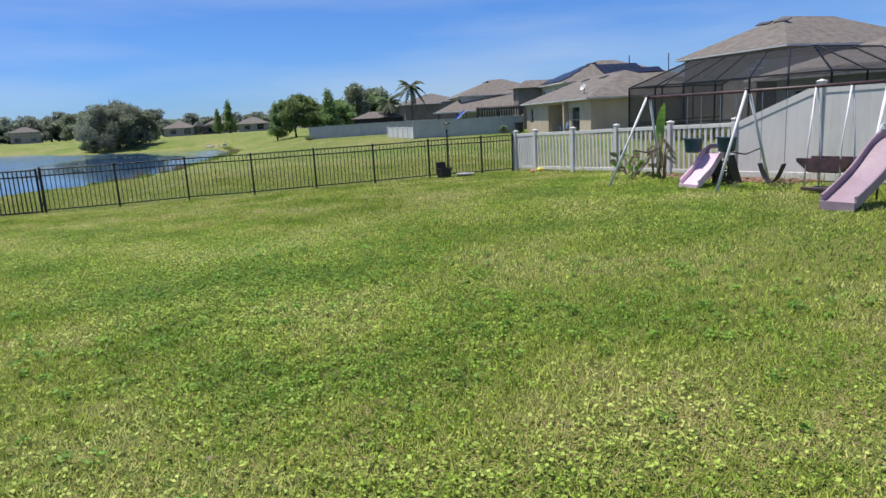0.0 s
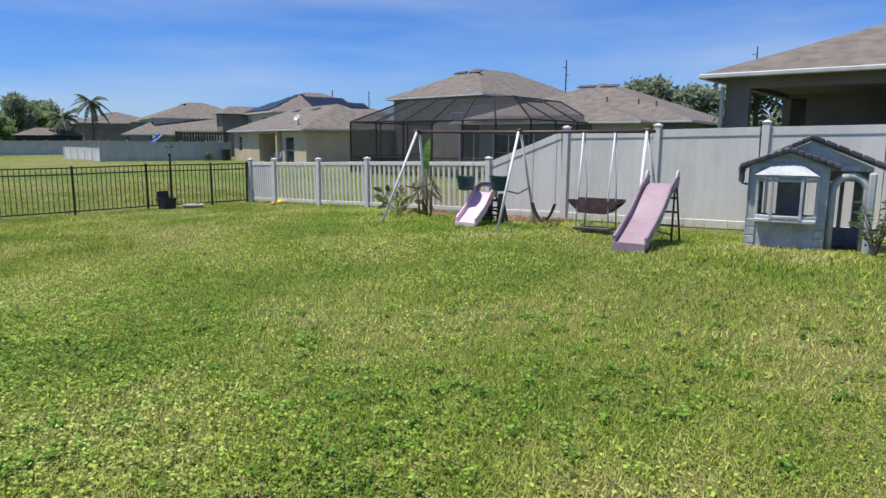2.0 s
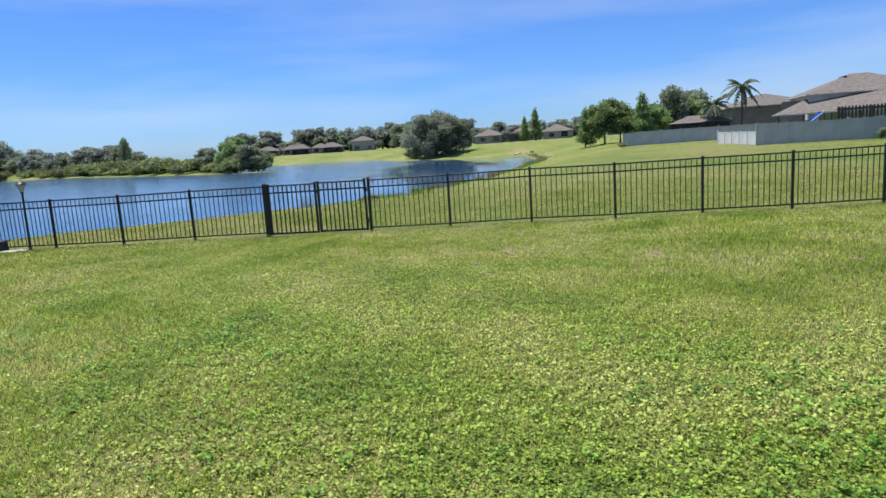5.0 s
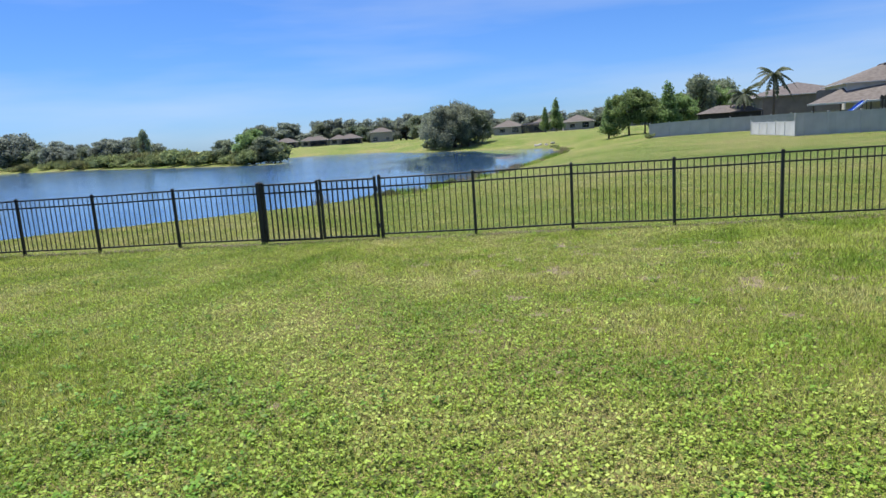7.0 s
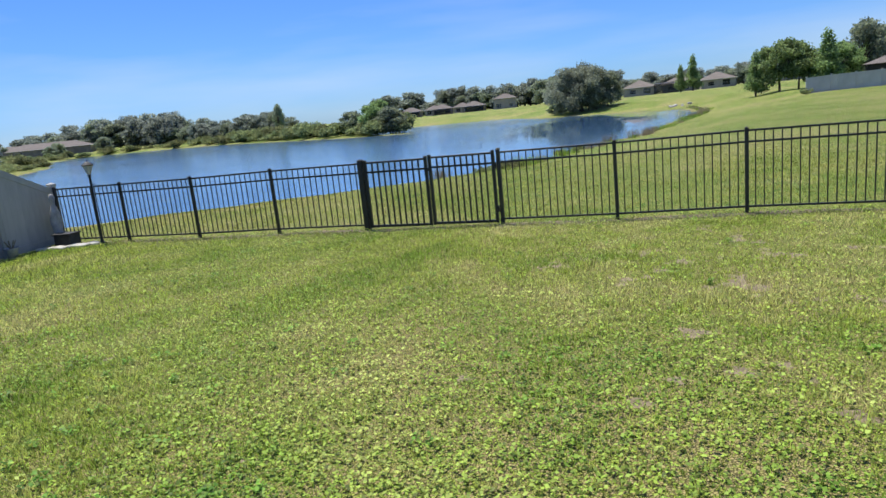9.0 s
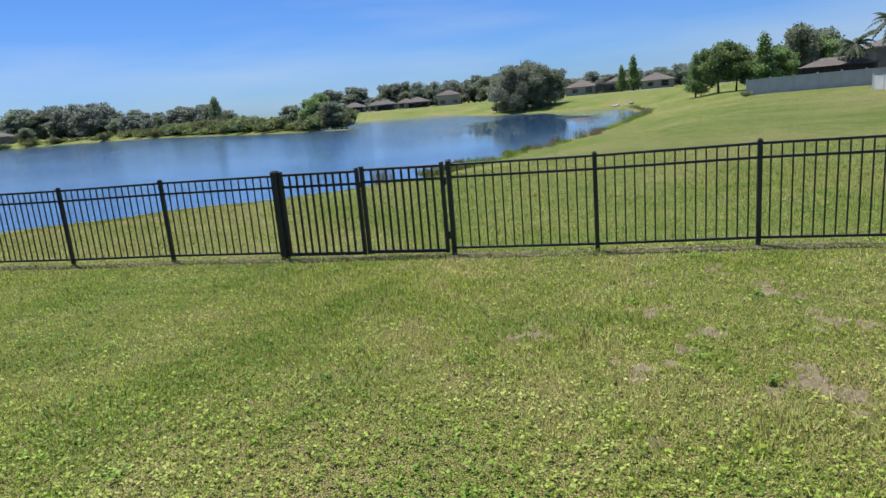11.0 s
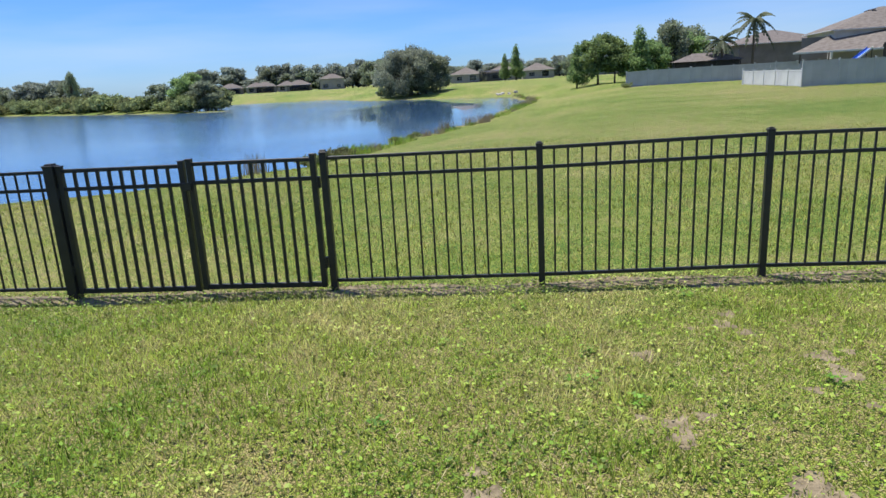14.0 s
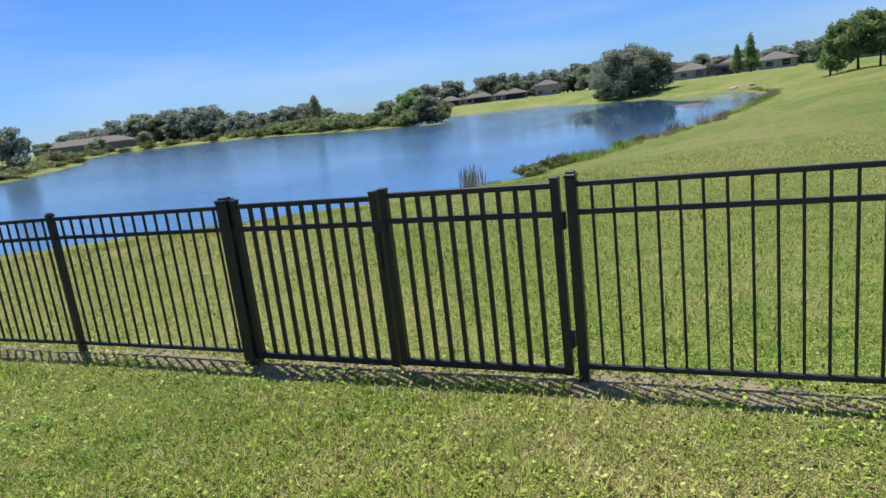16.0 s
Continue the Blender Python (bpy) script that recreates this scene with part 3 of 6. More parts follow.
def vinyl_fence(x0, y0, k, posts, picket_spans, slope_span, label, skin):
    """Posts along x = x0 - k*y; picket spans are low, one span slopes, the rest is tall tongue-and-groove."""
    P = [Vector((x0 - k * y, y, 0)) for y in posts]
    o = Vector((P[0].x, P[0].y, gz(P[0].x, P[0].y)))
    f = thing("vinyl_fence", label, "fence", Matrix.Translation(o), "vinyl side fences")
    gr = [gz(p.x, p.y) for p in P]
    low, tall = 1.22, 1.83
    n_span = len(P) - 1
    kinds = ["picket" if i in picket_spans else "slope" if i == slope_span else "tall" for i in range(n_span)]
    ang = math.atan2(P[1].y - P[0].y, P[1].x - P[0].x)
    R = spin(ang)
    d = (P[1] - P[0]).normalized()
    for i, p in enumerate(P):
        near = [kinds[j] for j in (i - 1, i) if 0 <= j < n_span]
        h = (tall if "tall" in near else low) + 0.07
        base = Vector((p.x, p.y, gr[i])) - o
        g = Geo().box((0, 0, h / 2 - 0.03), (0.127, 0.127, h + 0.06), R, 0.008)
        g.box((0, 0, h + 0.008), (0.150, 0.150, 0.026), R, 0.008).add([R @ Vector(q) for q in ((-0.066, -0.066, h + 0.02), (0.066, -0.066, h + 0.02), (0.066, 0.066, h + 0.02), (-0.066, 0.066, h + 0.02), (0, 0, h + 0.055))], [(0, 1, 4), (1, 2, 4), (2, 3, 4), (3, 0, 4), (3, 2, 1, 0)])
        part("post", g, skin, f, at=Matrix.Translation(base))
    for i in range(n_span):
        a, b = P[i] - o, P[i + 1] - o
        za, zb = gr[i], gr[i + 1]
        a.z, b.z = za - o.z, zb - o.z
        a, b = a + d * 0.064, b - d * 0.064
        L = (b - a).length
        tilt = Matrix.Translation(a) @ (Matrix.Rotation(ang, 4, "Z") @ Matrix.Rotation(-math.asin((b.z - a.z) / L), 4, "Y"))
        if kinds[i] == "picket":
            for z, hh in ((0.13, 0.09), (1.17, 0.09)):
                part("rail", Geo().box((L / 2, 0, z), (L, 0.05, hh), bevel=0.006), skin, f, at=tilt)
            n = 11
            for q in range(n):
                part("slat", Geo().box(((q + 0.5) * L / n, 0, 0.65), (0.066, 0.024, 0.95), bevel=0.004), skin, f, at=tilt)
            continue
        ha, hb = (tall, tall) if kinds[i] == "tall" else (low, tall)
        if kinds[i] == "slope" and i + 1 < n_span and kinds[i + 1] != "tall":
            ha, hb = tall, low
        if kinds[i] == "slope" and i > 0 and kinds[i - 1] == "tall":
            ha, hb = tall, low
        part("rail", Geo().box((L / 2, 0, 0.09), (L, 0.048, 0.15), bevel=0.006), skin, f, at=tilt)
        top = Geo().slab([(0, -0.024, ha - 0.14), (0, -0.024, ha), (L, -0.024, hb), (L, -0.024, hb - 0.14)], (0, 0.048, 0))
        part("rail", top, skin, f, at=tilt)
        n = 10
        for q in range(n):
            s0, s1 = q / n, (q + 1) / n
            x0_, x1_ = s0 * L + 0.0006, s1 * L - 0.0006
            g = Geo().slab([(x0_, -0.011, 0.15), (x0_, -0.011, ha + (hb - ha) * s0 - 0.12), (x1_, -0.011, ha + (hb - ha) * s1 - 0.12), (x1_, -0.011, 0.15)], (0, 0.022, 0))
            part("slat", g, skin, f, at=tilt)
    return f


vinyl_fence(13.97, 0, 0.19, [-0.05, -1.12, -2.92, -4.68, -6.5, -8.3, -10.15, -12.0, -13.85, -15.65, -17.45, -19.25, -21.05, -22.85], {0, 1, 2, 3, 4}, 5, "tan vinyl fence, low pickets rising to tall solid panels", M_VINYL)
vinyl_fence(-10.06, 0.12, 0.19, [0.1, -1.45, -3.25, -5.05, -6.85, -8.65, -10.45, -12.25, -14.05, -15.85, -17.65, -19.45, -21.25, -23.05], set(), 0, "vinyl privacy fence, coloured as if shaded, sloping down to its corner post", M_VINYL_SHADE)

# ---- houses ----


def hip_roof(W, D, eave, rise, over, g):
    """Hip roof with overhang over a W x D plan; thickness included."""
    w0, w1, d0, d1 = -over, W + over, -over, D + over
    run = min(w1 - w0, d1 - d0) / 2
    if w1 - w0 > d1 - d0:
        r = [(w0 + run, d0 + run), (w1 - run, d0 + run)]
    else:
        r = [(w0 + run, d0 + run), (w0 + run, d1 - run + 0.02)]
    top = [(w0, d0, eave), (w1, d0, eave), (w1, d1, eave), (w0, d1, eave), (*r[0], eave + rise), (*r[1], eave + rise)]
    if w1 - w0 > d1 - d0:
        faces = [(0, 1, 5, 4), (1, 2, 5), (2, 3, 4, 5), (3, 0, 4)]
    else:
        faces = [(0, 1, 4), (1, 2, 5, 4), (2, 3, 5), (3, 0, 4, 5)]
    g.add(top, faces)
    low = [(p[0], p[1], eave - 0.02) for p in top[:4]]
    g.add(low, [(3, 2, 1, 0)])
    return r


def wall_with_openings(g, x0, x1, z0, z1, y, t, holes):
    """A wall along x with rectangular holes (xa, xb, za, zb) cut through."""
    xs = sorted({x0, x1, *[h[0] for h in holes], *[h[1] for h in holes]})
    zs = sorted({z0, z1, *[h[2] for h in holes], *[h[3] for h in holes]})
    for xa, xb in zip(xs, xs[1:]):
        for za, zb in zip(zs, zs[1:]):
            if not any(h[0] <= xa and xb <= h[1] and h[2] <= za and zb <= h[3] for h in holes):
                g.box(((xa + xb) / 2, y + t / 2, (za + zb) / 2), (xb - xa, t, zb - za), bevel=0)


def house(x, y, ang, W, D, eave, rise, wall, roof, label, windows=(), over=0.5, vents=2, base=None, recess=None):
    """x along the lake-side wall, y into the plot. windows: (x, z, width, height)."""
    z = gz(x, y) if base is None else base
    h = thing("house", label, "house", pose(x, y, z, 0, 0, ang), "houses round the lake")
    g = Geo()
    holes = [(wx - ww / 2, wx + ww / 2, wz, wz + wh) for wx, wz, ww, wh in windows]
    wall_with_openings(g, 0, W, -0.5, eave, 0, 0.2, holes + ([(*recess, 0.02, 2.42)] if recess else []))
    if recess:
        g.box((sum(recess) / 2, 2.6, 1.2), (recess[1] - recess[0] + 0.4, 0.2, 2.5), bevel=0)
        for rx in recess:
            g.box((rx, 1.35, 1.2), (0.2, 2.3, 2.5), bevel=0)
    g.box((W / 2, D - 0.1, eave / 2 - 0.25), (W, 0.2, eave + 0.5), bevel=0)
    g.box((0.1, D / 2, eave / 2 - 0.25), (0.2, D - 0.4, eave + 0.5), bevel=0)
    g.box((W - 0.1, D / 2, eave / 2 - 0.25), (0.2, D - 0.4, eave + 0.5), bevel=0)
    part("wall", g, wall, h)
    g = Geo()
    ridge = hip_roof(W, D, eave, rise, over, g)
    rf = part("roof", g, roof, h)
    g = Geo()
    for a, b in (((-over, -over), (W + over, -over)), ((W + over, -over), (W + over, D + over)), ((W + over, D + over), (-over, D + over)), ((-over, D + over), (-over, -over))):
        a, b = Vector((*a, eave - 0.08)), Vector((*b, eave - 0.08))
        d = b - a
        g.box((a + b) / 2, (d.length, 0.06, 0.12), spin(math.atan2(d.y, d.x)), 0.01)
    part("fascia", g, M_FASCIA, h, "white fascia board and gutter")
    for wx, wz, ww, wh in windows:
        wd = part("window", Geo().box((wx, 0.12, wz + wh / 2), (ww - 0.08, 0.02, wh - 0.08), bevel=0), M_GLASS, h)
        g = Geo()
        for sx in (-1, 1):
            g.box((wx + sx * (ww / 2 - 0.03), 0.09, wz + wh / 2), (0.06, 0.1, wh), bevel=0.005)
        for sz in (0.03, wh - 0.03, wh * 0.5):
            g.box((wx, 0.09, wz + sz), (ww - 0.12, 0.1, 0.05), bevel=0.005)
        part("window_frame", g, M_FASCIA, wd)
    r0, r1 = Vector(ridge[0]), Vector(ridge[1])
    run = (min(W, D) + 2 * over) / 2
    for i in range(vents):
        # off-ridge vent near the ridge on the lake-side slope
        if W > D:
            px_, py_ = r0.x + (r1.x - r0.x) * (i + 0.5) / vents, r0.y - 1.0
        else:
            px_, py_ = r0.x + (i - 0.5) * 1.6, r0.y - 0.9
        zz = eave + rise * (py_ + over) / run
        part("roof_vent", Geo().box((px_, py_, zz + 0.05), (1.2, 0.45, 0.08), Matrix.Rotation(math.atan2(rise, run), 3, "X"), 0.02), M_PLAYD, h, "dark off-ridge roof vent")
    return h


U = lambda ux, uy: math.degrees(math.atan2(uy, ux))
hB = house(34.3, 42.9, U(-0.17, -0.985), 18.5, 9.6, 2.75, 2.15, M_STUCCO, M_ROOF, "tan stucco one-storey house with recessed porch",
           [(2.0, 0.85, 1.1, 1.35), (15.0, 0.05, 2.0, 2.1)], base=0.12, recess=(7.6, 13.0))
house(43.2, 58.9, U(-0.17, -0.985), 12, 14, 5.0, 2.6, M_STUCCO2, M_ROOF, "pale two-storey house with solar panels", [(1.4, 3.5, 0.8, 0.9), (3.2, 3.5, 0.8, 0.9), (8.5, 3.4, 1.6, 1.1)], base=0.1)
house(40.8, 87.6, U(-0.17, -0.985), 12, 14, 5.0, 2.5, M_STUCCO2, M_ROOF, "pale two-storey house with brown shingle roof", [(2, 3.6, 0.7, 0.8), (4, 3.6, 0.7, 0.8), (6, 3.6, 0.7, 0.8), (9, 3.6, 0.7, 0.8)], base=0.0)
house(37.5, 117.0, U(-0.1, -0.99), 20, 12, 4.6, 2.0, M_STUCCO3, M_ROOF2, "taupe two-storey house behind a palm", [(6, 2.8, 1, 1.1), (13, 2.8, 1, 1.1)], base=0.0)
house(38.32, 23.1, U(0.05, -1), 9.2, 14, 5.1, 2.4, M_STUCCO3, M_ROOF, "pale two-storey house behind a pool cage", [(2.4, 3.3, 1.4, 1.1), (6.8, 3.3, 1.4, 1.1)], base=0.2)
long_house = house(35.2, 12.4, U(0.25, -0.97), 14, 21, 3.0, 2.75, M_STUCCO3, M_ROOF, "one-storey house with long hip roof", [(4, 0.9, 1.4, 1.2), (10, 0.9, 1.4, 1.2)], base=0.2)

for lx, ly in ((8.7, 2.9), (10.8, 2.4), (12.0, 1.8)):
    lz = 3.0 + 2.75 * min(ly + 0.5, 14.5 - lx) / 7.5
    part("vent_pipe", Geo().tube([(lx, ly, lz - 0.1), (lx, ly, lz + 0.28)], 0.05, 8), M_PLAYD, long_house, "dark roof vent pipe")
dish = part("satellite_dish", Geo().lathe([(0.02, 0.0), (0.16, 0.03), (0.27, 0.09), (0.29, 0.12), (0.26, 0.11), (0.14, 0.05), (0.02, 0.02)], seg=16), M_FASCIA, hB, "pale grey satellite dish on the roof", smooth=True, at=pose(16.2, 0.3, 3.55, 55, 0, 20))
part("mast", Geo().tube([(16.2, 0.32, 3.0), (16.2, 0.34, 3.55)], 0.03, 8), M_PLAYD, hB)

# far lake houses
for fx, fy, w_, d_, ev, col in ((-126, 302, 10, 8, 2.8, 0), (-121, 322, 9, 8, 3.0, 1), (-110, 304, 9.5, 8, 2.9, 0), (-106.5, 326, 9, 8, 3.0, 1), (-94, 306, 11, 9, 2.8, 0), (-79, 310, 11, 9, 4.9, 1)):
    far_h = house(fx - w_ / 2, fy - d_ / 2, 12, w_, d_, ev, 2.2, (M_STUCCO3, M_STUCCO4)[col], M_ROOF2, "far house with a grey hip roof on the opposite shore", [(2.4, 0.6, 2.6, 1.9), (w_ - 2.5, 0.8, 2, 1.4)], vents=0)
    if not col:
        part("lanai", Geo().box((w_ * 0.55, -1.2, 1.15), (w_ * 0.8, 2.3, 2.5), bevel=0.03), M_MESH, far_h, "dark screened lanai")
for fx, fy, w_, d_ in ((-16.4, 222, 10.4, 11), (-4.5, 231, 12, 10), (7.8, 223, 10.4, 11), (30, 224, 14, 12)):
    house(fx, fy, 3, w_, d_, 2.8, 2.4, M_STUCCO4, M_ROOF, "pale far house with brown hip roof", [(3, 0.8, 2, 1.3), (7.5, 0.6, 2.4, 1.9)], vents=0)
far_cage = thing("pool_cage", "dark screened pool enclosure between two far houses", "pool cage", pose(-6.6, 219.5, gz(-6.6, 219.5)))
for x in (0, 1.9, 3.8, 5.7, 7.6):
    part("frame_bar", Geo().box((x, 0, 1.5), (0.09, 0.09, 3.1), bevel=0.01), M_BLACK, far_cage)
    if x < 7:
        part("screen", Geo().box((x + 0.95, 0.02, 1.5), (1.8, 0.02, 3.0), bevel=0), M_MESH, far_cage)
part("frame_bar", Geo().box((3.8, 0, 3.06), (7.7, 0.1, 0.1), bevel=0.01), M_BLACK, far_cage)
part("screen_roof", Geo().slab([(0, 0.06, 3.05), (7.6, 0.06, 3.05), (7.0, 4.5, 3.6), (0.6, 4.5, 3.6)], (0, 0, 0.03)), M_MESH, far_cage)
house(-268, 189, 40, 34, 14, 2.8, 2.6, M_STUCCO3, M_ROOF2, "long low far house at the lake end", [(6, 0.8, 3, 1.3), (16, 0.8, 3, 1.3)], vents=0)
house(-300, 205, 40, 24, 14, 2.8, 2.6, M_STUCCO3, M_ROOF2, "low far house at the lake end", [(6, 0.8, 3, 1.3)], vents=0)


# ---- neighbours' far fences ----


def far_fence(a, b, h0, h1, material, label):
    a, b = Vector((*a, 0)), Vector((*b, 0))
    f = thing("panel_fence", label, "fence", pose(a.x, a.y, gz(a.x, a.y)), "neighbours' fences")
    o = f.matrix_world.translation.copy()
    n = max(1, round((b - a).length / 2.4))
    ang = math.atan2(b.y - a.y, b.x - a.x)
    for i in range(n + 1):
        p = a.lerp(b, i / n)
        p.z = gz(p.x, p.y)
        h = h0 + (h1 - h0) * i / n
        part("post", Geo().box((0, 0, h / 2 + 0.02), (0.13, 0.13, h + 0.12), spin(ang), 0.01).box((0, 0, h + 0.09), (0.16, 0.16, 0.04), spin(ang), 0.01), material, f, at=Matrix.Translation(p - o))
        if i < n:
            q = a.lerp(b, (i + 1) / n)
            q.z = gz(q.x, q.y)
            hq = h0 + (h1 - h0) * (i + 1) / n
            m = Matrix.Translation(p - o) @ Matrix.Rotation(ang, 4, "Z")
            L, dz = (q - p).to_2d().length, q.z - p.z
            for k in range(4):
                s0, s1 = k / 4, (k + 1) / 4
                part("panel", Geo().slab([(L * s0 + 0.004, -0.02, dz * s0 + 0.03), (L * s0 + 0.004, -0.02, h + (hq + dz - h) * s0), (L * s1 - 0.004, -0.02, h + (hq + dz - h) * s1), (L * s1 - 0.004, -0.02, dz * s1 + 0.03)], (0, 0.04, 0)), material, f, at=m)
            part("rail", Geo().slab([(0, -0.035, h - 0.1), (0, -0.035, h), (L, -0.035, hq + dz), (L, -0.035, hq + dz - 0.1)], (0, 0.07, 0)), material, f, at=m)
    return f


far_fence((22.6, 44.6), (34.2, 43.6), 1.75, 1.75, M_VINYL2, "grey vinyl privacy fence on the far lawn")
far_fence((22.9, 57.5), (43, 60.5), 1.3, 1.83, M_VINYL2, "grey vinyl side fence between two plots")
far_fence((22.9, 57.3), (22.65, 44.8), 1.18, 1.18, M_VINYL3, "low white vinyl fence facing the lake")
far_fence((15.4, 73.0), (42.0, 76.0), 1.7, 1.83, M_VINYL2, "long grey vinyl fence across the lawn")

# ---- trees ----


def leaf_mesh(name, clumps, count, size, material, seed, flat=0.0, droop=0.0):
    """Many small leaf sprays spread over the shells of uneven clumps (x, y, z, rx, rz)."""
    r = np.random.RandomState(seed)
    wgt = np.array([c[3] ** 2 * c[4] ** 0.5 for c in clumps], float)
    pick = r.choice(len(clumps), count, p=wgt / wgt.sum())
    c = np.array(clumps)[pick]
    d = r.normal(size=(count, 3))
    d /= np.linalg.norm(d, axis=1, keepdims=True)
    rad = r.uniform(0.35, 1.0, count) ** 0.6 * r.uniform(0.85, 1.6, count)
    p = c[:, :3] + d * np.stack([c[:, 3], c[:, 3], c[:, 4]], 1) * rad[:, None]
    p[:, 2] -= droop * r.uniform(0, 1, count) ** 2
    a = r.normal(size=(count, 3))
    a[:, 2] = a[:, 2] * (1 - flat) - droop * 0.9
    a /= np.linalg.norm(a, axis=1, keepdims=True)
    b = np.cross(a, r.normal(size=(count, 3)))
    b /= np.linalg.norm(b, axis=1, keepdims=True)
    s = size * r.uniform(0.6, 1.4, (count, 1))
    n = np.cross(a, b)
    v = np.stack([p - a * s, p + b * s * 0.55 + n * s * 0.2, p + a * s, p - b * s * 0.55 + n * s * 0.2], 1).reshape(-1, 3)
    me = bpy.data.meshes.new(name)
    me.vertices.add(len(v))
    me.vertices.foreach_set("co", v.ravel())
    me.loops.add(len(v))
    me.loops.foreach_set("vertex_index", np.arange(len(v)))
    me.polygons.add(count)
    me.polygons.foreach_set("loop_start", np.arange(count) * 4)
    me.update(calc_edges=True)
    me.materials.append(material)
    return me


def limbs(g, base_r, trunk_h, clumps, seed):
    r = random.Random(seed)
    bend = (r.uniform(-0.2, 0.2), r.uniform(-0.2, 0.2))
    g.tube([(0, 0, -0.3), (bend[0] * 0.4, bend[1] * 0.4, trunk_h * 0.5), (bend[0], bend[1], trunk_h)], [base_r * 1.25, base_r * 0.9, base_r * 0.7], 8)
    for c in clumps:
        mid = Vector((bend[0], bend[1], trunk_h)).lerp(Vector(c[:3]), 0.5) + Vector((0, 0, r.uniform(-0.1, 0.3)))
        g.tube([(bend[0], bend[1], trunk_h * 0.9), mid, c[:3]], [base_r * 0.5, base_r * 0.3, base_r * 0.08], 6)


def tree(kind, h, w, seed, material, label, leaves=2600, size=0.28, trunk=0.25):
    r = random.Random(seed)
    clumps = []
    if kind == "oak":
        for i in range(26):
            a, f = r.uniform(0, 6.28), r.random()
            q = w * 0.40 * math.sin(math.pi * (0.16 + 0.74 * f)) * r.uniform(0.45, 1.05)
            clumps.append((q * math.cos(a), q * math.sin(a), h * (0.15 + 0.73 * f), w * r.uniform(0.08, 0.17), h * r.uniform(0.06, 0.13)))
        th = h * 0.28
    elif kind == "thicket":
        for i in range(30):
            a, f = r.uniform(0, 6.28), r.random()
            q = w * 0.42 * (1 - 0.45 * f) * r.uniform(0.2, 1.05)
            clumps.append((q * math.cos(a), q * math.sin(a), h * (0.10 + 0.76 * f), w * r.uniform(0.07, 0.15), h * r.uniform(0.06, 0.13)))
        th = h * 0.25
    elif kind == "cone":
        for i in range(12):
            f = i / 11
            a = i * 2.4
            q = 0.22 * w * (1 - f)
            clumps.append((q * math.cos(a), q * math.sin(a), h * (0.16 + 0.74 * f), w * (0.31 - 0.20 * f) * r.uniform(0.85, 1.15), h * 0.09))
        th = h * 0.7
    elif kind == "willow":
        for i in range(48):
            a, e = i * 2.4 + r.uniform(-0.4, 0.4), (i + 0.5) / 48 * 1.5
            q = 0.44 * w * math.cos(e) ** 0.8 * r.uniform(0.5, 1.18)
            clumps.append((q * math.cos(a), q * math.sin(a), h * (0.22 + 0.62 * math.sin(e)) * r.uniform(0.86, 1.1), w * r.uniform(0.055, 0.115), h * r.uniform(0.06, 0.13)))
        th = h * 0.3
    else:  # shrub
        for i in range(7):
            a, q = r.uniform(0, 6.28), r.uniform(0.1, 0.4) * w
            clumps.append((q * math.cos(a), q * math.sin(a), h * r.uniform(0.25, 0.7), w * r.uniform(0.16, 0.28), h * r.uniform(0.15, 0.3)))
        th = h * 0.2
    t = thing("tree" if kind != "shrub" else "shrub", label, "tree" if kind != "shrub" else "shrub")
    g = Geo()
    limbs(g, trunk, th, clumps, seed)
    part("trunk", g, M_BARK, t, smooth=True)
    part("crown", leaf_mesh("crown", clumps, leaves, size, material, seed, droop=1.2 if kind == "willow" else 0.0), None, t)
    return t


def put(t, x, y, s=1.0, rot=0, sink=0.0, wide=None):
    t.matrix_world = pose(x, y, gz(x, y) - sink, 0, 0, rot) @ Matrix.Diagonal((wide or s, wide or s, s, 1))
    return t


def again(t, x, y, s=1.0, rot=0, wide=None, label=""):
    c = copy_thing(t, Matrix.Identity(4))
    if label:
        c["label"] = label
    return put(c, x, y, s, rot, 0, wide)


willow = put(tree("willow", 10.8, 16.0, 11, M_LEAF3, "broad drooping grey-green willow at the water's edge", 34000, 0.20, 0.45), -19, 142, 0.97, 0, 0, 1.0)
oakA = put(tree("oak", 8.0, 8.5, 21, M_LEAF, "dark dense broadleaf tree beside the willow", 5600, 0.23, 0.25), -13.6, 145.5, 0.98, 0, 0, 0.82)
for x, y, s in ((-17.5, 142.5, 0.50), (-20.5, 140.5, 0.34), (-15.5, 140.8, 0.40), (-23.5, 141, 0.36), (-26, 143.5, 0.30)):
    again(oakA, x, y, s, x * 40, s * 1.15, "dark undergrowth beside the willow")
cone = put(tree("cone", 10.5, 5.2, 31, M_LEAF2, "fresh green conical cypress by the far houses", 5200, 0.20, 0.18), 5.0, 190)
again(cone, 1.8, 188, 0.72, 80, label="smaller cypress beside the tall one")
cone.matrix_world = pose(5.0, 190, gz(5, 190)) @ Matrix.Diagonal((0.95, 0.95, 0.95, 1))
round_ = put(tree("oak", 8.6, 7.2, 41, M_LEAF2, "fresh green rounded tree on the far lawn", 9000, 0.19, 0.16), 16.4, 104)
again(round_, 19.2, 105.5, 0.92, 70, 0.9)
again(cone, 13.0, 103, 0.66, 10, 0.66, "slim young green tree on the far lawn")
again(cone, 22.6, 103, 0.80, 200, 0.95, "pointed green tree on the far lawn")
again(round_, 25.4, 107, 0.82, 90)
again(oakA, 28.8, 112, 1.2, 30, 0.95, "dark dense tree behind the grey fence")
again(round_, 32.8, 116, 0.95, 190, 1.1)
again(oakA, 38, 135, 1.15, 80, label="dark dense tree behind the grey fence")
again(oakA, 75, 62, 1.1, 10, label="treetop behind the solar-panelled house")
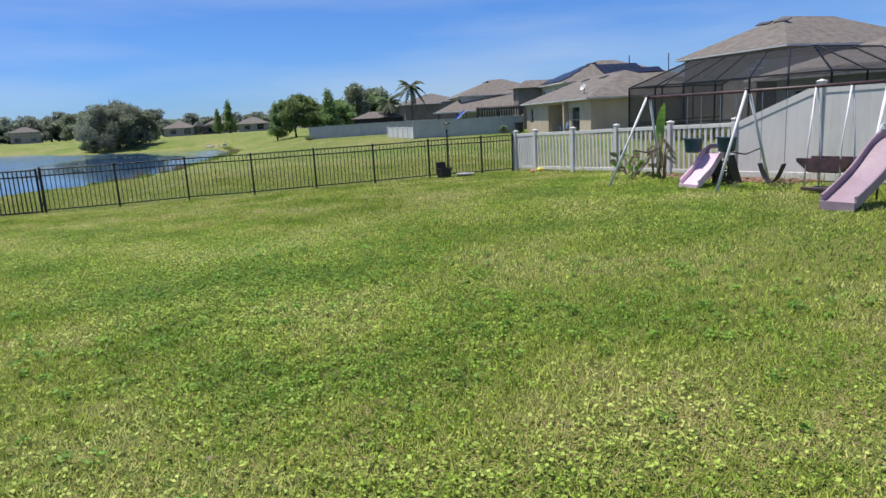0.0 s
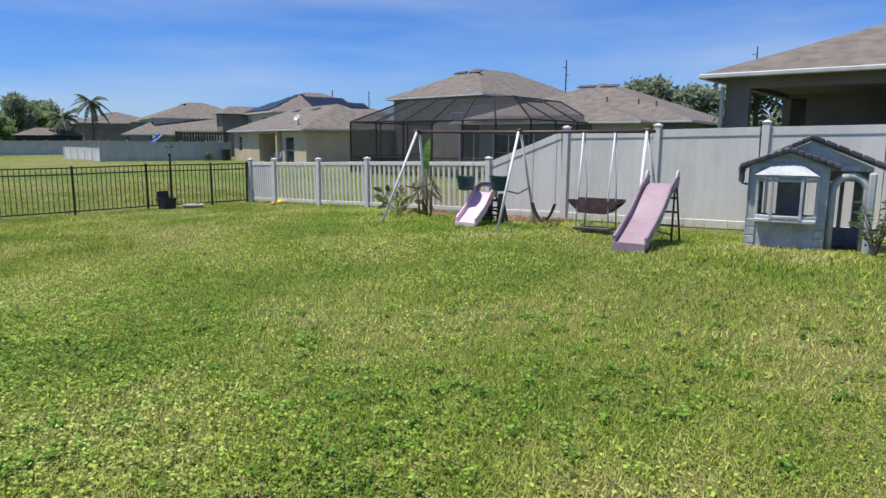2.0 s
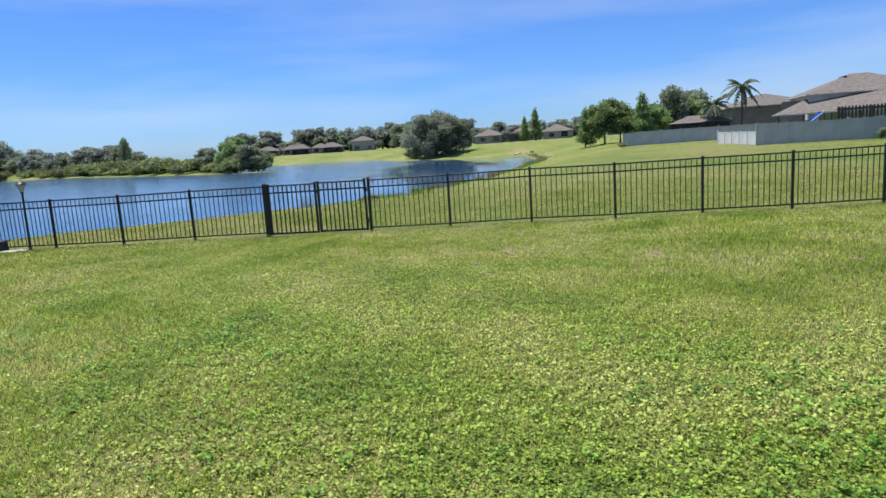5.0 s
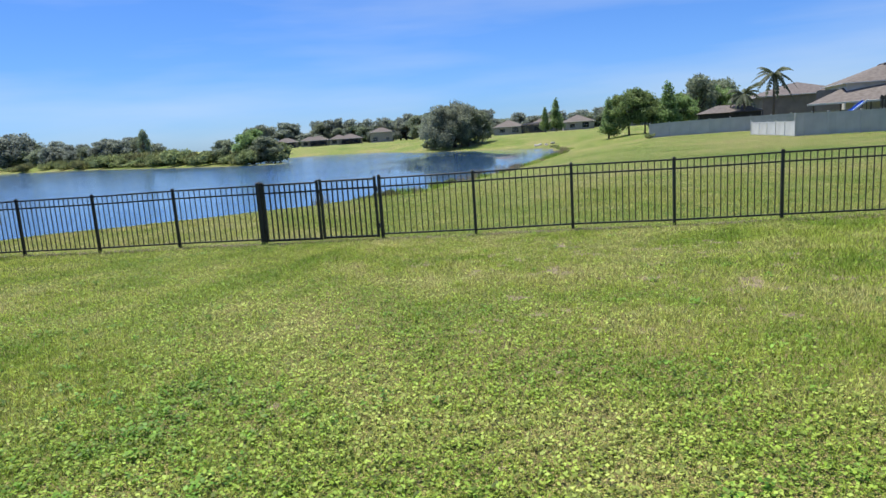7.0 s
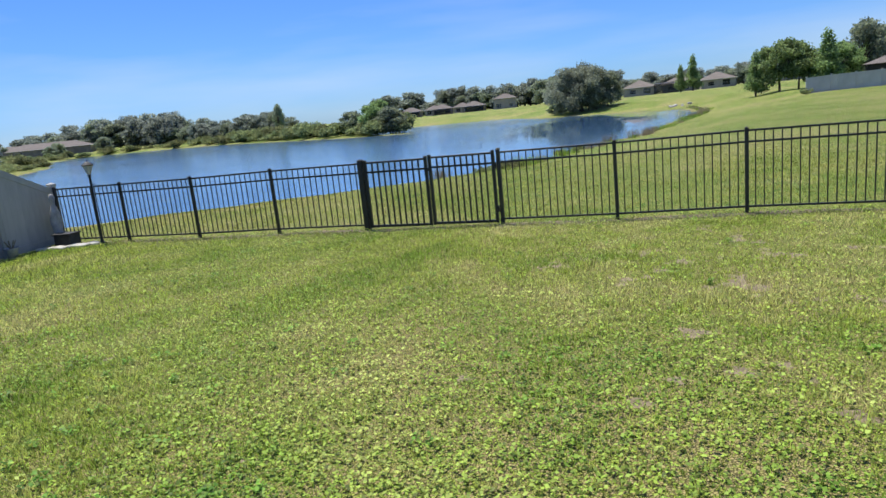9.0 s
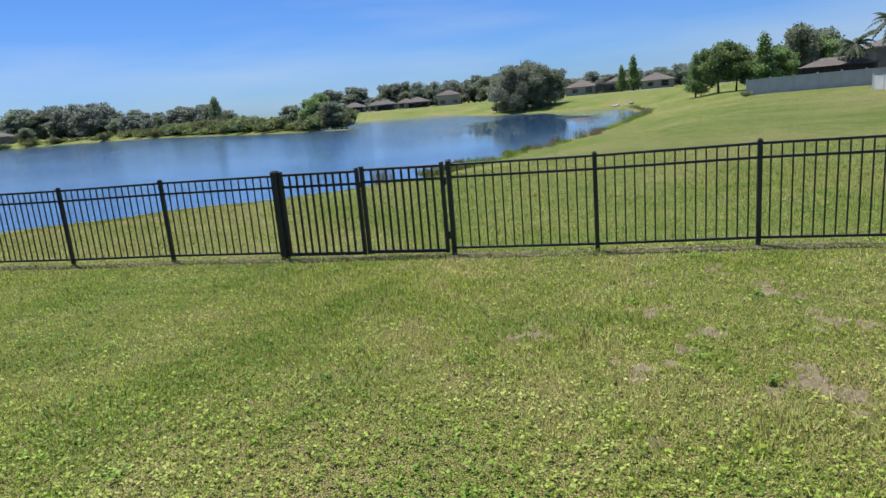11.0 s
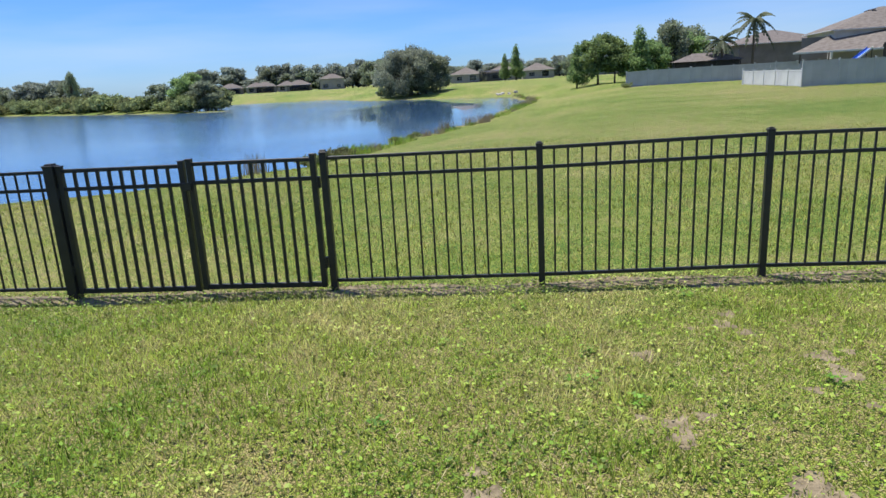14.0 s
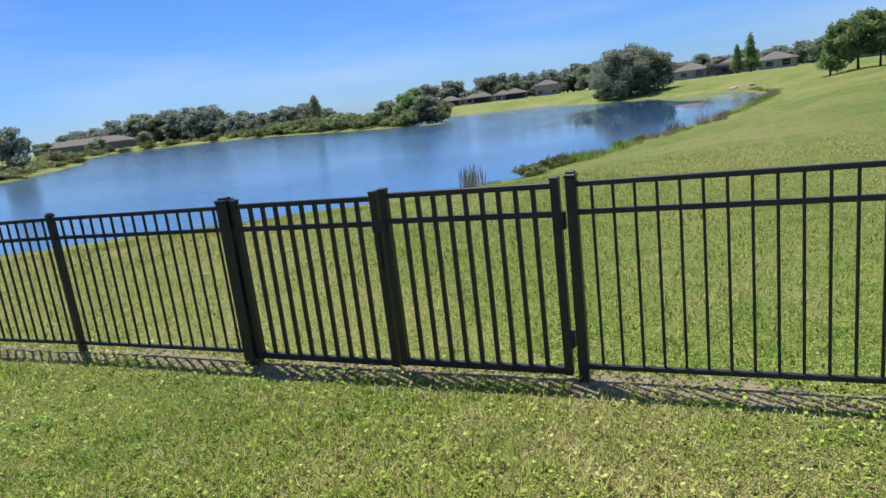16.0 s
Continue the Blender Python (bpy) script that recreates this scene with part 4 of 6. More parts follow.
again(oakA, 69, 19, 1.12, 10, 1.25, label="broad tree behind the houses")
again(oakA, 71, 13, 1.0, 90, 1.2, label="broad tree behind the houses")
again(oakA, 57, -6, 0.62, 200, 1.0, label="broad tree seen past the covered patio")
again(oakA, 50, -14, 0.62, 250, 1.0, label="broad tree seen past the covered patio")
rt = random.Random(5)
thick = put(tree("thicket", 8.0, 9.0, 61, M_LEAF_HAZE, "dense dark green thicket of trees", 4400, 0.29, 0.2), -52, 290, 1.3)
# tree belt behind the far houses
for i in range(84):
    f = i / 83
    x = -170 + 250 * f + rt.uniform(-3, 3)
    y = 352 - 95 * max(0, (f - 0.45) / 0.55) + rt.uniform(-9, 9)
    tall = 1.0 if x < -30 else 0.68
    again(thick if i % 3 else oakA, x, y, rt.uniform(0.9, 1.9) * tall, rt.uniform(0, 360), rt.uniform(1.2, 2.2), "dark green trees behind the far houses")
for x, y, s in ((-230, 206, 0.8), (-245, 196, 0.7), (-236, 186, 0.6), (-270, 190, 0.7), (-58, 300, 1.5), (-48, 280, 1.4), (-40, 265, 1.35), (-33, 240, 1.1), (-28, 205, 0.9), (-62, 322, 1.4), (40, 214, 0.8), (24, 212, 0.9)):
    again(oakA, x, y, s, rt.uniform(0, 360), s * 1.25, "dark green tree between the far houses")
# low woodland on the peninsula and at the lake's far end
shrub = put(tree("shrub", 3.4, 5.0, 51, M_LEAF4, "dense olive-green shrub on the peninsula", 1700, 0.25, 0.10), -60, 121.5)
for i in range(70):
    f = rt.uniform(0, 1) ** 0.8
    x, y = -53.5 - 95 * f + rt.uniform(-1, 1), 119.5 + 66 * f + rt.uniform(0, 9) * (0.3 + f)
    s = rt.uniform(0.5, 1.3) + 0.5 * max(0, 1 - f * 5)
    again(shrub, x, y, s, rt.uniform(0, 360), s * rt.uniform(0.8, 1.3))
again(round_, -63, 127, 1.0, 20, 1.1, "taller rounded tree on the peninsula")
again(oakA, -57.5, 123.5, 0.8, 200, 0.9, "rounded tree on the peninsula")
again(oakA, -74, 136, 0.72, 120, 0.9, "rounded tree on the peninsula")
for i in range(130):
    f = i / 129
    x, y = -150 - 175 * f + rt.uniform(-4, 4), 212 + 55 * f - 90 * max(0, f - 0.55) + rt.uniform(-8, 22)
    s = rt.uniform(0.75, 1.9) * (0.62 if f < 0.35 else 1.0 if f < 0.75 else 0.75)
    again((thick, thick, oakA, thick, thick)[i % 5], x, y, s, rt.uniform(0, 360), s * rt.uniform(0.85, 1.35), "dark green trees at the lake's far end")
again(oakA, -140, 204, 1.4, 60, 0.6, "tall single tree above the woods")
# shrubs and reeds fringing the far shore
for i in range(24, 30):
    (ax, ay), (bx, by) = SHORE[i], SHORE[i + 1]
    L_ = math.hypot(bx - ax, by - ay)
    for k in range(int(L_ / 4.5)):
        f = (k + rt.random()) / (L_ / 4.5)
        off = rt.uniform(1.5, 7)
        x, y = ax + (bx - ax) * f - (by - ay) / L_ * -off, ay + (by - ay) * f + (bx - ax) / L_ * -off
        if float(shore_distance(np.array([x]), np.array([y]))[0]) > 0.8:
            again(shrub, x, y, rt.uniform(0.45, 1.0), rt.uniform(0, 360), rt.uniform(0.7, 1.3))
for i in range(16):
    x, y = -176 - 70 * rt.random(), 150 + 60 * rt.random()
    if float(shore_distance(np.array([x]), np.array([y]))[0]) > 1:
        again(shrub, x, y, rt.uniform(0.3, 0.6), rt.uniform(0, 360))
for i in range(44):
    f = rt.random() * 1.5
    x, y = -97 - 40 * f + rt.uniform(-6, 3), 55 + 46 * f + rt.uniform(-6, 2)
    if float(shore_distance(np.array([x]), np.array([y]))[0]) > 0.3:
        again(shrub, x, y, rt.uniform(0.2, 0.45), rt.uniform(0, 360), rt.uniform(0.6, 1.0), "low reedy shrub on the near bank")
again(thick, -120, 76, 1.05, 0, 0.9, "dark rounded bush on the near bank")


def palm(x, y, h, label):
    t = thing("palm_tree", label, "palm", pose(x, y, gz(x, y)))
    part("trunk", Geo().tube([(0, 0, -0.2), (0.1, 0, h * 0.5), (0.05, 0.1, h)], [0.22, 0.17, 0.15], 8), M_BARK, t, smooth=True)
    r = random.Random(int(x * 7))
    for i in range(26):
        a, up = i * 2.4, r.uniform(-0.55, 1.25)
        L = r.uniform(2.6, 3.5)
        g = Geo()
        for j in range(9):
            f0 = j / 9
            def at(f):
                return Vector((math.cos(a) * L * f * (1 - 0.15 * f), math.sin(a) * L * f * (1 - 0.15 * f), up * L * 0.9 * f - 0.95 * f * f * L * 0.75))
            p, q = at(f0), at((j + 1) / 9)
            side = Vector((-math.sin(a), math.cos(a), 0))
            wd = 0.42 * math.sin(math.pi * min(1, f0 * 0.9 + 0.12))
            for s in (-1, 1):
                g.add([p, q, q.lerp(p, 0.4) + side * s * wd + Vector((0, 0, -wd * 0.7)), p + side * s * wd * 0.8 + Vector((0, 0, -wd * 0.7))], [(0, 1, 2), (0, 2, 3)])
        part("frond", g, M_PALM, t, at=pose(0.05, 0.1, h))
    return t


palm(34.4, 88.5, 7.4, "tall palm with drooping fronds behind the grey fence")
palm(31.0, 90.5, 5.0, "shorter palm beside the tall palm")
again(oakA, 64, 5.2, 0.55, 30, 0.8, "tree seen past the covered patio")
palm(46, -2.0, 4.6, "palm seen past the covered patio")

# ---- swing set ----


def chain(g, a, b, r=0.006):
    a, b = Vector(a), Vector(b)
    n = max(2, int((b - a).length / 0.12))
    g.tube([a.lerp(b, i / n) + Vector((0.004 * (i % 2), 0, 0)) for i in range(n + 1)], r, 6)


S = Vector((12.9, -8.92, gz(12.9, -8.92)))
swing = thing("swing_set", "metal swing set, white legs and maroon top beam", "swing set", Matrix.Translation(S))
beam_d = Vector((0.262, -0.965, 0)).normalized()
cross_d = Vector((-beam_d.y, beam_d.x, 0)) * -1
TOPZ = 2.155 - S.z


def bp(s, dz=0.0, off=0.0):
    return beam_d * s + cross_d * off + Vector((0, 0, TOPZ + dz))


def ground_at(p):
    return gz(S.x + p.x, S.y + p.y) - S.z


part("beam", Geo().tube([bp(-0.12), bp(2.1, -0.01), bp(4.40)], 0.028, 12), M_RUST, swing, "maroon steel top beam", smooth=True)
for s, spread in ((0.0, 0.80), (2.10, 0.80), (4.28, 0.78)):
    for sgn in (-1, 1):
        foot = beam_d * (s + (-0.30 if s == 0 else 0.0 if s < 3 else 0.1)) + cross_d * (sgn * spread)
        foot.z = ground_at(foot) - 0.03
        part("leg", Geo().tube([bp(s, 0.02, sgn * 0.03), foot], 0.024, 10), M_STEEL, swing, smooth=True)
    part("bracket", Geo().box(bp(s), (0.09, 0.12, 0.09), spin(math.atan2(beam_d.y, beam_d.x)), 0.01), M_RUST, swing)
    a, b = bp(s, -1.0, -0.42), bp(s, -1.0, 0.42)
    part("crossbar", Geo().tube([a, a.lerp(b, 0.5) - Vector((0, 0, 0.07)), b], 0.013, 8), M_RUST, swing, smooth=True)


def bucket_seat(s, z):
    """Toddler bucket swing on two chains."""
    c = bp(s)
    c.z = z - S.z
    o = S + c
    t = thing("bucket_swing", "dark teal toddler bucket swing on chains", "swing seat", Matrix.Translation(o), "swing seats")
    g = Geo().lathe([(0.10, -0.12), (0.14, -0.10), (0.155, 0.0), (0.165, 0.13), (0.175, 0.135), (0.15, 0.12), (0.13, -0.05), (0.02, -0.07)], seg=18)
    part("seat", g, M_TEAL, t, smooth=True)
    part("guard_bar", Geo().tube([(-0.13, -0.13, 0.13), (-0.17, 0, 0.15), (-0.13, 0.13, 0.13)], 0.014, 8), M_TEAL, t, smooth=True)
    for k in (-0.15, 0.15):
        g = Geo()
        chain(g, ((beam_d * k).x, (beam_d * k).y, 0.12), ((beam_d * k).x, (beam_d * k).y, 2.115 - o.z))
        part("chain", g, M_CHAIN, t)
    return t


bucket_seat(1.05, 1.22)
bucket_seat(1.74, 1.24)
c = S + bp(2.58)
sl = thing("sling_swing", "black rubber sling swing seat on chains", "swing seat", pose(c.x, c.y, 0.78), "swing seats")
g = Geo()
arc = []
for i in range(9):
    f = i / 8 - 0.5
    arc.append((beam_d * (f * 0.42), -0.16 + 0.62 * f * f * 2))
for i in range(8):
    (p, zp), (q, zq) = arc[i], arc[i + 1]
    w_ = cross_d * 0.07
    g.slab([(p - w_) + Vector((0, 0, zp)), (p + w_) + Vector((0, 0, zp)), (q + w_) + Vector((0, 0, zq)), (q - w_) + Vector((0, 0, zq))], (0, 0, 0.012))
part("seat", g, M_RUBBER, sl)
for k in (-0.21, 0.21):
    g = Geo()
    p = beam_d * k
    chain(g, (p.x, p.y, 0.15), (p.x, p.y, 2.115 - 0.78))
    part("chain", g, M_CHAIN, sl)

# two-seat glider hung from the beam on four rods
c = S + bp(3.52)
gl = thing("glider_swing", "maroon metal glider hung on four white rods", "glider", pose(c.x, c.y, 0.91, 0, 0, math.degrees(math.atan2(beam_d.y, beam_d.x))))
L_, W_ = 0.31, 0.22
prof = [(-L_ - 0.10, 0.10), (-L_ + 0.02, 0.06), (-L_ + 0.09, -0.07), (L_ - 0.09, -0.07), (L_ - 0.02, 0.06), (L_ + 0.10, 0.10)]
g = Geo()
for (xa, za), (xb, zb) in zip(prof, prof[1:]):
    g.slab([(xa, -W_, za), (xb, -W_, zb), (xb, W_, zb), (xa, W_, za)], (0, 0, 0.014))
part("tray", g, M_RUST, gl)
for s in (-1, 1):
    g = Geo().slab([(-L_ - 0.10, s * W_, 0.10), (-L_ + 0.09, s * W_, -0.07), (L_ - 0.09, s * W_, -0.07), (L_ + 0.10, s * W_, 0.10), (L_ + 0.10, s * W_, 0.15), (-L_ - 0.10, s * W_, 0.15)], (0, 0.012, 0))
    part("side_panel", g, M_RUST, gl)
    for x in (-0.27, 0.27):
        part("rod", Geo().tube([(x, s * 0.22, -0.34), (x * 0.92, s * 0.20, 0.3), (x * 0.97, s * 0.03, 2.13 - 0.91)], 0.013, 8), M_STEEL, gl, smooth=True)
part("foot_rest", Geo().box((0, 0, -0.34), (0.58, 0.44, 0.03), bevel=0.006).box((0, -0.22, -0.32), (0.62, 0.03, 0.05), bevel=0.005), M_RUST, gl)


# ---- slides ----


def slide(name, label, foot, top, width, h_top, lift, chute, edge, m_leg, hoops):
    f, t = Vector((*foot, 0)), Vector((*top, 0))
    base = gz(*foot)
    ang = math.atan2((t - f).y, (t - f).x)
    o = thing(name, label, "slide", pose(f.x, f.y, base, 0, 0, math.degrees(ang)))
    L = (t - f).length
    n = 16
    prof = []
    for i in range(n + 1):
        u = i / n
        z = lift + (h_top - lift) * (0.55 * smooth(0.02, 0.95, np.float64(u)) + 0.45 * min(1, u / 0.95)) + 0.02 * math.sin(u * 6.28 * 1.5)
        prof.append((u * L, float(z)))
    g, e1, e2 = Geo(), Geo(), Geo()
    h = width / 2
    k_ = len(prof)
    vs = [(x, s_ * h, z + dz) for s_, dz in ((-1, 0), (1, 0), (1, -0.02), (-1, -0.02)) for x, z in prof]
    fs = [(q * k_ + i, ((q + 1) % 4) * k_ + i, ((q + 1) % 4) * k_ + i + 1, q * k_ + i + 1) for q in range(4) for i in range(k_ - 1)]
    g.add(vs, fs + [(0, k_, 2 * k_, 3 * k_), (k_ - 1, 4 * k_ - 1, 3 * k_ - 1, 2 * k_ - 1)])
    part("chute", g, chute, o, smooth=False)
    for s, e in ((-1, e1), (1, e2)):
        up = [(x, s * h, z + 0.09) for x, z in prof]
        dn = [(x, s * h, z - 0.045) for x, z in prof]
        for i in range(n):
            e.slab([dn[i], dn[i + 1], up[i + 1], up[i]], (0, s * 0.028, 0))
        e.tube([(x, s * (h + 0.014), z + 0.09) for x, z in prof], 0.02, 8)
        part("side_rail", e, edge, o)
    part("lip", Geo().slab([(0, -h - 0.02, lift + 0.03), (0, h + 0.02, lift + 0.03), (0, h + 0.02, 0.0), (0, -h - 0.02, 0.0)], (-0.03, 0, 0)), edge, o)
    gt = gz(*top) - base
    for s in (-1, 1):
        part("leg", Geo().tube([(L - 0.03, s * h, h_top), (L + 0.22, s * (h + 0.03), gt - 0.02)], 0.016, 8), m_leg, o, smooth=True)
        part("leg", Geo().tube([(L - 0.12, s * h, h_top - 0.05), (L - 0.16, s * h, gt - 0.02)], 0.016, 8), m_leg, o, smooth=True)
        if hoops:
            pts = [(L - 0.16 + 0.085 * (1 - math.cos(a)), s * (h + 0.02), h_top + 0.05 + 0.14 * math.sin(a)) for a in np.linspace(0, math.pi, 9)]
            part("handle", Geo().tube(pts, 0.013, 8), M_STEEL, o, "white hoop handle", smooth=True)
    for k in range(1, 4):
        z = gt + (h_top - gt) * k / 4
        x = L + 0.22 - 0.25 * k / 4
        part("rung", Geo().tube([(x, -h, z), (x, h, z)], 0.016, 8), m_leg, o, smooth=True)
    part("brace", Geo().tube([(L - 0.16, -h, gt + 0.12), (L + 0.2, h, gt + 0.12)], 0.012, 8), m_leg, o)
    return o


slide("slide", "faded mauve-pink plastic slide on dark metal legs", (12.28, -13.86), (13.74, -13.52), 0.40, 0.83, 0.09, M_PINK, M_MAUVE, M_RUST, True)
ts = slide("toddler_slide", "small bright pink toddler slide with black steps", (12.84, -10.26), (13.54, -10.13), 0.38, 0.58, 0.05, M_PINK2, M_PINK2, M_RUBBER, False)
part("arch", Geo().tube([(0.66, -0.20, 0.50), (0.68, -0.19, 0.66), (0.68, -0.1, 0.72), (0.68, 0.1, 0.72), (0.68, 0.19, 0.66), (0.66, 0.20, 0.50)], 0.045, 8), M_MAUVE, ts, smooth=True)
part("step_unit", Geo().slab([(0.80, -0.17, 0.0), (1.22, -0.17, 0.0), (0.98, -0.17, 0.54), (0.84, -0.17, 0.54)], (0, 0.02, 0)).slab([(0.80, 0.15, 0.0), (1.22, 0.15, 0.0), (0.98, 0.15, 0.54), (0.84, 0.15, 0.54)], (0, 0.02, 0)).box((1.08, 0, 0.2), (0.14, 0.32, 0.03)).box((0.99, 0, 0.4), (0.14, 0.32, 0.03)), M_RUBBER, ts, "black plastic steps")

# ---- playhouse ----
PHX, PHY = 14.22, -14.56
ph = thing("playhouse", "weathered grey-blue plastic playhouse with dark gabled roof", "playhouse", pose(PHX, PHY, gz(15.1, -15.0) - 0.02, 0, 0, math.degrees(math.atan2(-0.944, 0.33))) @ Matrix.Diagonal((0.88, 0.9, 1.055, 1)))
BW, TW, DP, EV = 1.14, 1.72, 1.15, 1.16
# front wall of the bay: horizontal boards with a bay-window opening
g = Geo()
wall_with_openings(g, 0, BW, 0, EV, 0, 0.05, [(0.16, BW - 0.16, 0.48, 1.02)])
body = part("wall", g, M_PLAY, ph)
for k in range(4):
    for xa, xb in ((0.02, 0.15), (BW - 0.15, BW - 0.02)):
        part("board", Geo().box(((xa + xb) / 2, -0.008, 0.06 + k * 0.115), (xb - xa, 0.03, 0.105), bevel=0.012), M_PLAY, ph)
part("apron", Geo().slab([(0.20, -0.02, 0.46), (BW - 0.20, -0.02, 0.46), (BW - 0.30, -0.02, 0.10), (0.30, -0.02, 0.10)], (0, 0.02, 0)), M_PLAY, ph)
# gable over the bay
g = Geo().slab([(0, 0, EV), (BW, 0, EV), (BW / 2, 0, 1.365)], (0, 0.05, 0))
part("gable", g, M_PLAY, ph)
for k in range(3):
    w_ = BW * (1 - k / 3.2) - 0.1
    part("board", Geo().box((BW / 2, -0.008, EV + 0.03 + k * 0.062), (w_ * 0.84, 0.02, 0.054), bevel=0.01), M_PLAY, ph)
# bay window box, three lights
bay = part("bay_window", Geo().box((BW / 2, -0.10, 0.46), (0.86, 0.22, 0.05), bevel=0.015), M_TRIM, ph, "chalky white bay window frame")
part("window_head", Geo().box((BW / 2, -0.10, 1.04), (0.86, 0.22, 0.04), bevel=0.012), M_TRIM, bay)
for x in (0.15, 0.36, 0.78, 0.99):
    part("mullion", Geo().box((x, -0.20 if 0.3 < x < 0.9 else -0.08, 0.75), (0.045, 0.04, 0.56), bevel=0.01), M_TRIM, bay)
for xa, xb, ya in ((0.36, 0.78, -0.20), (0.15, 0.36, -0.14), (0.78, 0.99, -0.14)):
    for z in (0.51, 0.99):
        part("window_frame", Geo().box(((xa + xb) / 2, ya, z), (xb - xa, 0.035, 0.04), Matrix.Rotation(0 if xb - xa > 0.3 else (0.5 if xa > 0.5 else -0.5), 3, "Z"), 0.008), M_TRIM, bay)
part("bay_hood", Geo().add([(0.10, -0.24, 1.06), (BW - 0.16, -0.24, 1.06), (BW - 0.16, 0.0, 1.06), (0.10, 0.0, 1.06), (BW / 2 - 0.1, -0.02, 1.24), (BW / 2 + 0.1, -0.02, 1.24)], [(0, 1, 5, 4), (1, 2, 5), (0, 4, 3), (3, 2, 1, 0), (2, 3, 4, 5)]), M_PLAY, ph)
# side, back and doorway walls
g = Geo()
g.box((0.025, DP / 2, EV / 2), (0.05, DP, EV), bevel=0.01).box((TW - 0.025, DP / 2 + 0.1, EV / 2), (0.05, DP - 0.3, EV), bevel=0.01)
wall_with_openings(g, 0, TW, 0, EV, DP - 0.05, 0.05, [(0.2, 0.42, 0.45, 1.0), (0.86, 1.02, 0.45, 1.0), (1.22, 1.36, 0.3, 0.95), (1.42, 1.56, 0.3, 0.95)])
part("wall", g, M_PLAY, ph)
g = Geo()
pts = [(BW + 0.06, 0.16, 0.0), (BW + 0.06, 0.16, 0.86)] + [(BW + 0.29 - 0.23 * math.cos(a), 0.16, 0.86 + 0.2 * math.sin(a)) for a in np.linspace(0.3, math.pi - 0.3, 7)] + [(BW + 0.52, 0.16, 0.86), (BW + 0.52, 0.16, 0.0)]
part("door_arch", Geo().tube(pts, 0.055, 8), M_PLAY, ph, smooth=True)
part("gable", Geo().slab([(0.05, 0.14, EV - 0.04), (TW, 0.14, EV - 0.04), (TW, 0.14, 1.17), (0.86, 0.14, 1.50), (0.05, 0.14, 1.17)], (0, 0.05, 0)), M_PLAY, ph)
for k in range(3):
    xa, xb = 0.62, TW - 0.16 - 0.26 * k
    part("board", Geo().box(((xa + xb) / 2, 0.132, 1.16 + k * 0.085), (xb - xa, 0.02, 0.074), bevel=0.01), M_PLAY, ph)
part("pillar", Geo().box((TW - 0.02, -0.02, 0.55), (0.10, 0.12, 1.12), bevel=0.02), M_PLAY, ph)


def gable_roof(xa, xb, xp, ze, zp, y0, y1, name):
    for a, za, b, zb in ((xa, ze, xp, zp), (xp, zp, xb, ze)):
        r = part(name, Geo().slab([(a, y0, za), (b, y0, zb), (b, y1, zb), (a, y1, za)], (0, 0, 0.05)), M_PLAYD, ph)
        for k in range(7):
            f0, f1 = k / 7, (k + 1) / 7
            part("roof_tile", Geo().box((a + (b - a) * (f0 + f1) / 2, y0 + 0.02, za + (zb - za) * (f0 + f1) / 2 + 0.045), (abs(b - a) / 7 * 0.98, 0.09, 0.06), Matrix.Rotation(-math.atan2(zb - za, b - a), 3, "Y"), 0.018), M_PLAYD, r)


gable_roof(-0.13, BW + 0.13, BW / 2, EV - 0.03, 1.35, -0.12, 0.6, "roof")
gable_roof(-0.16, TW + 0.34, 0.86, 1.08, 1.51, 0.06, DP + 0.1, "roof")
part("lantern", Geo().box((-0.10, 0.0, 1.02), (0.09, 0.09, 0.14), bevel=0.015).box((-0.10, 0, 1.105), (0.11, 0.11, 0.03), bevel=0.01).tube([(0.0, 0.0, 0.92), (-0.10, 0, 0.94)], 0.015, 8), M_PLAYD, ph, "dark grey toy wall lantern")
part("floor", Geo().box((TW / 2, DP / 2, 0.02), (TW, DP, 0.04)), M_PLAYD, ph)

# ---- planting and small things in the yard ----
bn = thing("banana_plant", "banana plant with one upright leaf and dead stalks", "plant", pose(13.56, -8.42, gz(13.56, -8.42)))
rr = random.Random(3)


def leaf_blade(root, tip, width, fold=0.25, n=9):
    """A broad leaf arching from root to tip with a folded midrib."""
    g = Geo()
    root, tip = Vector(root), Vector(tip)
    d = tip - root
    side = d.cross(Vector((0.3, 1, 0.2))).normalized()
    nrm = side.cross(d).normalized()
    rows = []
    for i in range(n + 1):
        f = i / n
        wv = width * math.sin(math.pi * (0.06 + 0.92 * f)) ** 0.7
        c = root + d * f + nrm * 0.12 * d.length * math.sin(f * math.pi)
        rows.append((c - side * wv + nrm * wv * fold, c, c + side * wv + nrm * wv * fold))
    vs = [p for r_ in rows for p in r_]
    fs = []
    for i in range(n):
        for j in (0, 1):
            fs.append((i * 3 + j, i * 3 + j + 1, i * 3 + j + 4, i * 3 + j + 3))
    return g.add(vs, fs)


part("leaf", leaf_blade((0.0, 0.0, 0.75), (0.03, -0.06, 1.58), 0.095), M_BANANA, bn, smooth=True)
part("leaf", leaf_blade((0.02, 0.02, 0.72), (0.12, 0.10, 1.32), 0.09), M_BANANA, bn, smooth=True)
for i in range(9):
    a = rr.uniform(0, 6.28)
    q = rr.uniform(0.02, 0.16)
    part("stalk", Geo().tube([(q * math.cos(a), q * math.sin(a), -0.02), (q * 1.3 * math.cos(a), q * 1.3 * math.sin(a), rr.uniform(0.3, 0.6)), (q * 2 * math.cos(a), q * 2 * math.sin(a), rr.uniform(0.6, 1.05))], [0.026, 0.018, 0.007], 8), M_DRY, bn, smooth=True)
